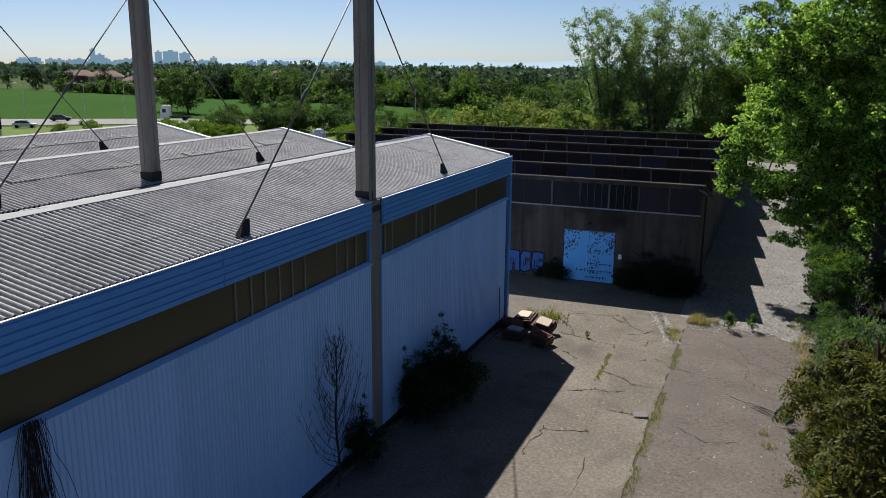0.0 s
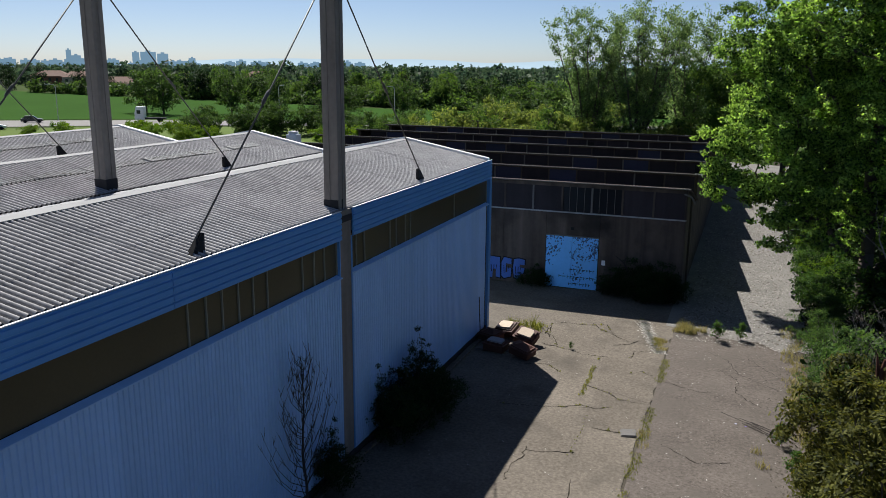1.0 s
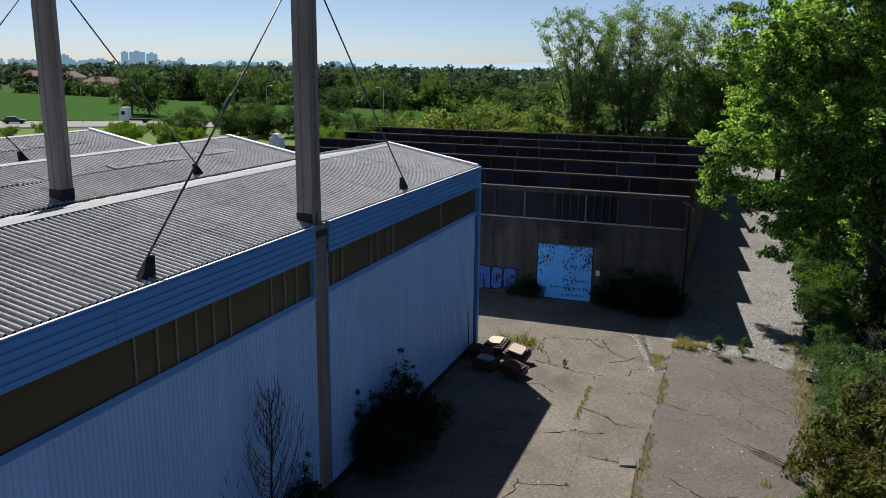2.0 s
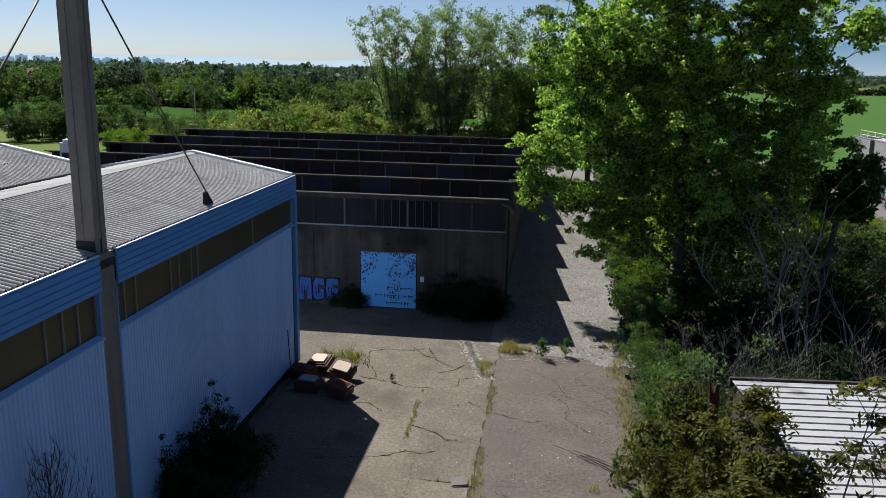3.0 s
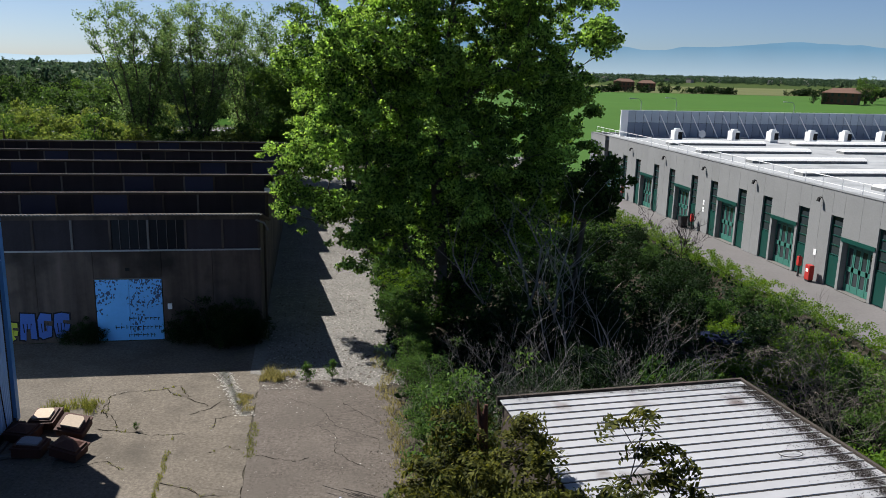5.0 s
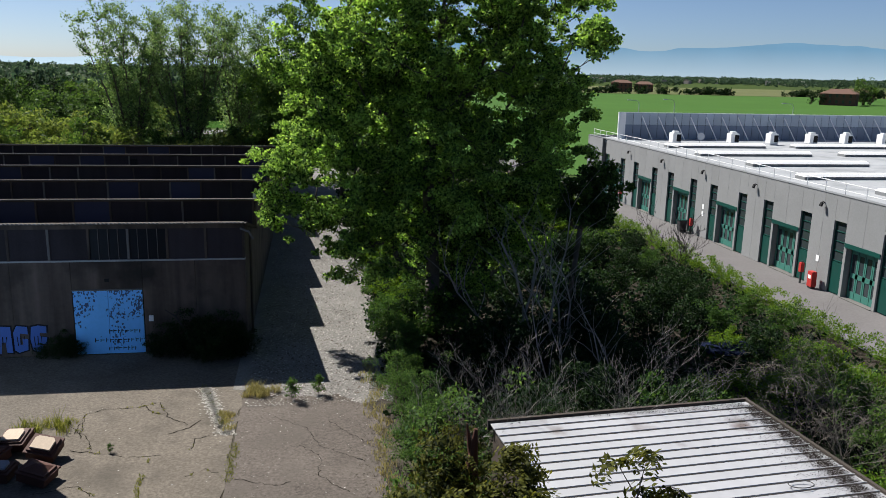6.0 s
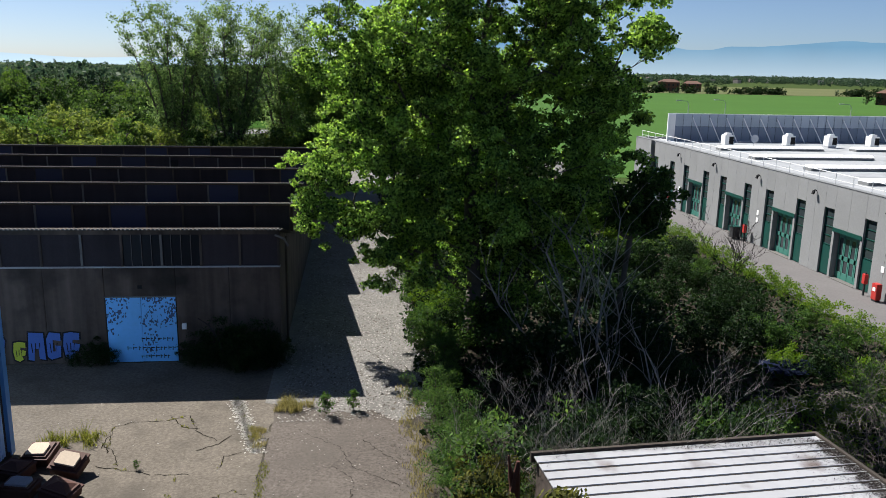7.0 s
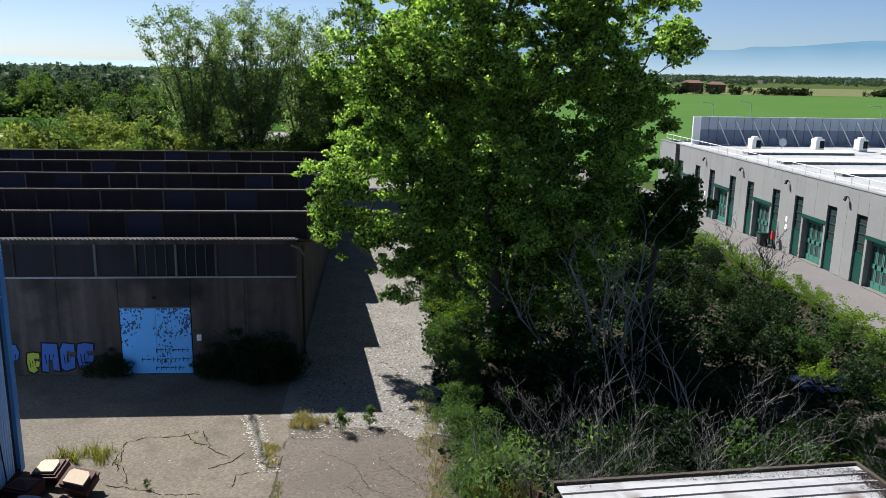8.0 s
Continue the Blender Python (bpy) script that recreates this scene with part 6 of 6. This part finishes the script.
for k, x, w, m in ((3, -16.0, 0.62, M_SPRAYBLUE), (2, -15.08, 0.5, M_SPRAYYEL), (0, -14.45, 0.72, M_SPRAYBLUE), (1, -13.62, 0.62, M_SPRAYBLUE), (2, -12.9, 0.66, M_SPRAYBLUE)):
    z, h = (0.12, 0.95) if m is M_SPRAYYEL else (0.2, 1.3)
    sprayed(x, z, w, h, WY - 0.006, k, M_INK, 0.14, wh)
    sprayed(x, z, w, h, WY - 0.011, k, m, 0.0, wh)
    for j in range(3):
        part("graffiti_bar", Shape().prism([(x + w * (0.2 + 0.25 * j), z + h * 0.62), (x + w * (0.26 + 0.25 * j), z + h * 0.6), (x + w * (0.3 + 0.2 * j), z + h * (0.25 + 0.1 * j)), (x + w * (0.24 + 0.2 * j), z + h * 0.27)], WY - 0.015, WY - 0.001, "y"), M_INK, wh)
for row, (x0, x1, z) in enumerate(((-9.45, -8.0, 1.12), (-10.1, -8.05, 0.68), (-9.5, -8.3, 0.28))):
    x = x0
    while x < x1:
        w = R.uniform(0.08, 0.2)
        part("graffiti_bar", Shape().box(x, x + 0.03, WY - 0.027, WY - 0.021, z - R.uniform(0.06, 0.12), z + R.uniform(0.05, 0.12)), M_INK, door)
        part("graffiti_bar", Shape().box(x, x + w, WY - 0.029, WY - 0.021, z + 0.005, z + 0.03 + R.uniform(0.0, 0.02)), M_INK, door)
        x += w + R.uniform(0.03, 0.08)
part("junction_box", Shape().box(-7.62, -7.42, WY - 0.1, WY, 1.58, 1.86), M_WHITE, wh, "small white junction box", bevel=0.01)
# Thin black plate in place of a hole's dark inside.
part("wall_hole", Shape().box(-9.5, -9.3, WY - 0.004, WY + 0.008, 3.5, 3.66), M_BLACK, wh)
part("gutter_spout", Shape().tube([(-3.3, 46.1, 6.05), (-2.9, 46.05, 5.9), (-2.7, 46.05, 5.55)], 0.05, 6), M_LIP, wh)
part("downpipe", Shape().tube([(WX1 + 0.08, 49.0, 0.0), (WX1 + 0.08, 49.0, 5.4)], 0.06, 6), M_RUST, wh)
# Black plates coloured in as the dark of openings in the glazing bands.
part("vent_hole", Shape().box(-14.6, -14.0, WY + 4 * TOOTH - 0.04, WY + 4 * TOOTH + 0.02, 5.0, 5.8), M_BLACK, wh, "dark hole in the glazing band")
part("white_board", Shape().box(-3.8, -3.25, WY + 2 * TOOTH - 0.05, WY + 2 * TOOTH + 0.02, 4.6, 5.25), M_WHITE, wh, "white board under a dark opening")
part("vent_hole", Shape().box(-3.8, -3.25, WY + 2 * TOOTH - 0.05, WY + 2 * TOOTH + 0.02, 5.26, 5.9), M_BLACK, wh)
vent = thing("roof_vent", (-36.2, 60, 5.4), "white roof vent box with a louvred side", "vent")
part("casing", Shape().box(-0.5, 0.5, -0.4, 0.4, -0.8, 1.6), M_WHITE, vent, here=True, bevel=0.03)
part("louvre", Shape().box(-0.35, 0.35, -0.43, -0.4, 0.2, 0.9), M_BLUEPANE, vent, here=True)
part("cap", Shape().box(-0.3, 0.3, -0.3, 0.3, 1.6, 1.85), M_WHITE, vent, here=True)

dead = thing("dead_branch", (-6.3, 45.3, 1.2), "bare dark dead branch sticking out of the bush", "branch")
part("branch_work", Shape().tube([(0.9, 0, -1.2), (0.5, 0, 0.2), (0.1, -0.1, 0.95), (-0.35, -0.15, 1.3)], [0.06, 0.05, 0.04, 0.02], 5).tube([(0.1, -0.1, 0.95), (0.25, 0.0, 1.35)], [0.03, 0.012], 4), M_DARKTWIG, dead, here=True)

# outbuilding details
stump = thing("tree_stump", (4.35, 28.9, 0), "broken brown dead trunk at the outbuilding's corner", "stump")
part("trunk", Shape().tube([(0, 0, 0), (0.03, 0, 1.5), (-0.03, 0.02, 2.8), (0.05, 0.0, 3.75)], [0.24, 0.2, 0.16, 0.05], 8).tube([(0.0, 0.0, 2.6), (-0.12, 0.05, 3.3), (-0.2, 0.05, 3.9)], [0.1, 0.07, 0.02], 6), M_BROWNBOX, stump, here=True)
hose = thing("wire_loop", (11.4, 24.6, 3.95), "thin dark wire loop lying on the white roof", "wire")
part("wire", Shape().tube([(0.32 * math.cos(a), 0.18 * math.sin(a), 0.03) for a in [k * 0.42 for k in range(17)]], 0.014, 4), M_CABLE, hose, here=True)
tarp = thing("tarpaulin", (20.3, 43.6, 0), "dark navy tarpaulin heap among the shrubs", "tarpaulin")
part("cover", Shape().grid([[(i * 0.35 - 1.4, j * 0.35 - 1.0, 0.5 * max(0.0, 1.1 - 0.35 * ((i - 4) / 4) ** 2 - 0.6 * ((j - 3) / 3) ** 2 + 0.12 * noise.noise(Vector((i, j, 1))))) for i in range(9)] for j in range(7)]), mat("navy_tarp", (0.008, 0.012, 0.03), spec=0.05, rough=0.9, var=0.1), tarp, here=True, smooth=True)


# service road things
def fire_post(y):
    t = thing("fire_post", (32.25, y, 0), "black post with a red fire extinguisher box", "fire post", "fire posts")
    part("post", Shape().box(-0.05, 0.05, -0.05, 0.05, 0, 1.5), M_BITUMEN, t, here=True)
    part("case", Shape().box(-0.13, 0.13, -0.16, 0.16, 0.75, 1.4), M_RED, t, "red steel box", bevel=0.03, here=True)


def hose_cabinet(y):
    t = thing("hose_cabinet", (32.2, y, 0), "red fire hose cabinet standing at the wall", "cabinet")
    part("case", Shape().box(-0.18, 0.18, -0.26, 0.26, 0.1, 1.12), M_RED, t, bevel=0.03, here=True)
    part("label_plate", Shape().box(-0.195, -0.18, -0.13, 0.13, 0.65, 0.88), M_WHITE, t, here=True)
    part("foot", Shape().box(-0.15, 0.15, -0.2, 0.2, 0, 0.1), M_BITUMEN, t, here=True)


fire_post(56.0)
fire_post(72.0)
fire_post(88.3)
hose_cabinet(54.7)
bn = thing("wheelie_bin", (32.0, 73.2, 0), "dark green wheeled bin with a lid beside the hall", "bin")
part("body", Shape().prism([(-0.27, 0.08), (0.27, 0.08), (0.34, 1.0), (-0.34, 1.0)], -0.32, 0.32, "y"), M_BITUMEN, bn, here=True, bevel=0.02)
part("lid", Shape().box(-0.38, 0.38, -0.36, 0.36, 1.0, 1.08), M_GREEN, bn, here=True, bevel=0.02)
for s in (-1, 1):
    part("wheel", Shape().tube([(0.25, 0.3 * s - 0.03, 0.1), (0.25, 0.3 * s + 0.03, 0.1)], 0.1, 10), M_BLACK, bn, here=True)
for y, z in ((58.0 - 2.9, 1.9), (71.0, 2.6), (71.0, 2.0), (87.0, 2.2)):
    sg = thing("wall_sign", (HX, y, z), "small white sign on the concrete wall", "sign")
    part("plate", Shape().box(-0.02, -0.002, -0.15, 0.15, -0.2, 0.2), M_WHITE, sg, here=True)
dish = thing("satellite_dish", (41.6, 90.0, 6.05), "pale satellite dish on the flat roof", "dish")
part("pole", Shape().tube([(0, 0, 0), (0, 0, 0.8)], 0.03, 6), M_ALU, dish, here=True)
part("reflector", Shape().tube([(0, -0.05, 0.95), (0, -0.12, 0.95), (0.0, -0.2, 0.96)], [0.05, 0.28, 0.42], 14), M_ALU, dish, here=True)

# ---- road, far houses, skyline ----
def street_lamp(x, y, h, turn):
    t = thing("street_lamp", (x, y, 0), "slim grey street lamp with a curved arm", "street lamp", "street lamps")
    t.rotation_euler = (0, 0, turn)
    part("pole", Shape().tube([(0, 0, -0.1), (0, 0, h - 0.6), (0.3, 0, h - 0.1), (1.4, 0, h)], [0.09, 0.06, 0.05, 0.04], 6), M_ALU, t, here=True)
    part("lamp_head", Shape().box(1.3, 2.1, -0.15, 0.15, h - 0.06, h + 0.08), M_ALU, t, here=True, bevel=0.03)


for x, y in ((-159, 134), (-147, 140), (-138, 143), (-172, 122), (-104, 164), (-78, 172)):
    street_lamp(x, y, 8.0, R.uniform(0, 6))
for x, y in ((53, 134), (62, 140), (78, 130)):
    street_lamp(x, y, 9.3, math.pi)


def vehicle(name, x, y, turn, colour, long, high, label):
    t = thing(name, (x, y, -0.03), label, "truck" if high > 2 else "car")
    t.rotation_euler = (0, 0, turn)
    m = mat(name + "_paint", colour, rough=0.3, var=0.03, bump=0, spec=0.5)
    h = long / 2
    if high > 2:
        part("cab", Shape().prism([(h - 2.0, 0.5), (h, 0.5), (h, 1.9), (h - 0.35, high), (h - 2.0, high)], -1.1, 1.1, "y"), m, t, here=True, bevel=0.06)
        part("chassis", Shape().box(-h, h - 2.0, -0.5, 0.5, 0.6, 0.95), M_BITUMEN, t, here=True)
        part("windscreen", Shape().prism([(h + 0.01, 1.75), (h - 0.3, 2.7), (h - 0.4, 2.7), (h - 0.1, 1.75)], -1.0, 1.0, "y"), M_WINGLASS, t, here=True)
        part("side_window", Shape().box(h - 1.3, h - 0.5, -1.12, -1.09, 1.8, 2.6).box(h - 1.3, h - 0.5, 1.09, 1.12, 1.8, 2.6), M_WINGLASS, t, here=True)
        r = 0.5
    else:
        part("body", Shape().prism([(-h, 0.3), (h, 0.3), (h, 0.75), (h * 0.55, 0.9), (-h, 0.95)], -0.85, 0.85, "y"), m, t, here=True, bevel=0.06)
        part("cabin", Shape().prism([(-h * 0.85, 0.93), (h * 0.5, 0.9), (h * 0.15, high), (-h * 0.65, high)], -0.72, 0.72, "y"), M_WINGLASS, t, here=True, bevel=0.05)
        part("roof", Shape().box(-h * 0.62, h * 0.12, -0.68, 0.68, high, high + 0.04), m, t, here=True)
        r = 0.32
    for wx in (-h * 0.62, h * 0.65):
        for wy in (-0.8, 0.8):
            part("wheel", Shape().tube([(wx, wy - 0.1, r), (wx, wy + 0.1, r)], r, 10), M_BLACK, t, here=True)


vehicle("car", -137, 115, 0.7, (0.7, 0.7, 0.7), 4.2, 1.45, "white passenger car on the country road")
vehicle("car", -146, 132, 0.72, (0.03, 0.03, 0.035), 4.3, 1.45, "dark passenger car on the country road")
vehicle("truck", -126, 146, 3.6, (0.75, 0.75, 0.75), 6.5, 3.4, "white tractor truck without trailer on the road")
bb = thing("billboard", (-122, 96.5, 0), "dark advertising board with coloured bars on two posts", "billboard")
part("post", Shape().box(-1.4, -1.2, -0.1, 0.1, 0, 4), M_ALU, bb, here=True)
part("post", Shape().box(1.2, 1.4, -0.1, 0.1, 0, 4), M_ALU, bb, here=True)
part("board", Shape().box(-1.8, 1.8, -0.25, -0.1, 1.6, 5.4), M_BLACK, bb, here=True)
for z, w, c in ((4.8, 1.4, M_WHITE), (3.6, 1.2, M_RED), (2.4, 1.5, M_DOORBLUE)):
    part("bar", Shape().box(-w, w, -0.27, -0.25, z - 0.3, z + 0.3), c, bb, here=True)


def house(x, y, w, d, h, turn, wall, label, flat=False):
    t = thing("house", (x, y, -0.1), label, "house", "far houses")
    t.rotation_euler = (0, 0, turn)
    part("wall", Shape().box(-w / 2, w / 2, -d / 2, d / 2, 0, h), wall, t, here=True)
    s = Shape()
    o, k = 0.6, min(w, d) * 0.22
    s.v += [(-w / 2 - o, -d / 2 - o, h), (w / 2 + o, -d / 2 - o, h), (w / 2 + o, d / 2 + o, h), (-w / 2 - o, d / 2 + o, h), (-w * 0.25, 0, h + k), (w * 0.25, 0, h + k)]
    s.f += [(3, 2, 1, 0), (0, 1, 5, 4), (1, 2, 5), (2, 3, 4, 5), (3, 0, 4)]
    part("roof", s, M_ROOFTILE, t, here=True)
    for i in range(int(w / 3.2)):
        for z in ([1.2] if h < 5 else [1.2, 4.2]):
            part("window", Shape().box(-w / 2 + 1.2 + i * 3.2, -w / 2 + 2.3 + i * 3.2, -d / 2 - 0.05, -d / 2, z, z + 1.5), M_WINGLASS, t, here=True)


house(-288, 288, 15, 12, 6.5, 0.75, M_PLASTER, "pale plastered farmhouse with terracotta roof among trees")
house(-318, 300, 16, 12, 6.5, 0.6, M_BRICK, "brick country house with terracotta roof among trees")
house(-263, 284, 19, 13, 4.2, 0.8, M_PLASTER, "pale plastered farmhouse with terracotta roof among trees")
house(-226, 340, 16, 12, 7.0, 0.5, M_PLASTER, "pale country house with terracotta roof")
house(273, 393, 17, 11, 6.0, -0.75, M_BRICK, "old brick barn with tiled roof at the field's edge")
house(338, 470, 22, 10, 5.5, -0.6, M_BRICK, "long red brick farmhouse with tiled roof")
house(240, 612, 16, 10, 7.0, -0.4, M_BRICK, "dark brick farm ruin with tiled roof")
house(262, 620, 14, 10, 6.0, -0.4, M_BRICK, "dark brick farm building with tiled roof")
town = Shape()
rt = random.Random(21)
for k in range(150):
    x, y = rt.uniform(150, 1600), rt.uniform(1200, 2300)
    town.obox(pose(x, y, 0, 0, 0, rt.uniform(0, 90)), rt.uniform(7, 15), rt.uniform(6, 9), rt.uniform(4, 8))
# Wall colour paled to carry the haze of distance.
tagged(new("far_town", town.mesh("far_town", mat("town_walls", (0.40, 0.33, 0.30), island=0.5, bump=0))), "scattered pale and reddish town houses on the plain", "town", "", "stuff")
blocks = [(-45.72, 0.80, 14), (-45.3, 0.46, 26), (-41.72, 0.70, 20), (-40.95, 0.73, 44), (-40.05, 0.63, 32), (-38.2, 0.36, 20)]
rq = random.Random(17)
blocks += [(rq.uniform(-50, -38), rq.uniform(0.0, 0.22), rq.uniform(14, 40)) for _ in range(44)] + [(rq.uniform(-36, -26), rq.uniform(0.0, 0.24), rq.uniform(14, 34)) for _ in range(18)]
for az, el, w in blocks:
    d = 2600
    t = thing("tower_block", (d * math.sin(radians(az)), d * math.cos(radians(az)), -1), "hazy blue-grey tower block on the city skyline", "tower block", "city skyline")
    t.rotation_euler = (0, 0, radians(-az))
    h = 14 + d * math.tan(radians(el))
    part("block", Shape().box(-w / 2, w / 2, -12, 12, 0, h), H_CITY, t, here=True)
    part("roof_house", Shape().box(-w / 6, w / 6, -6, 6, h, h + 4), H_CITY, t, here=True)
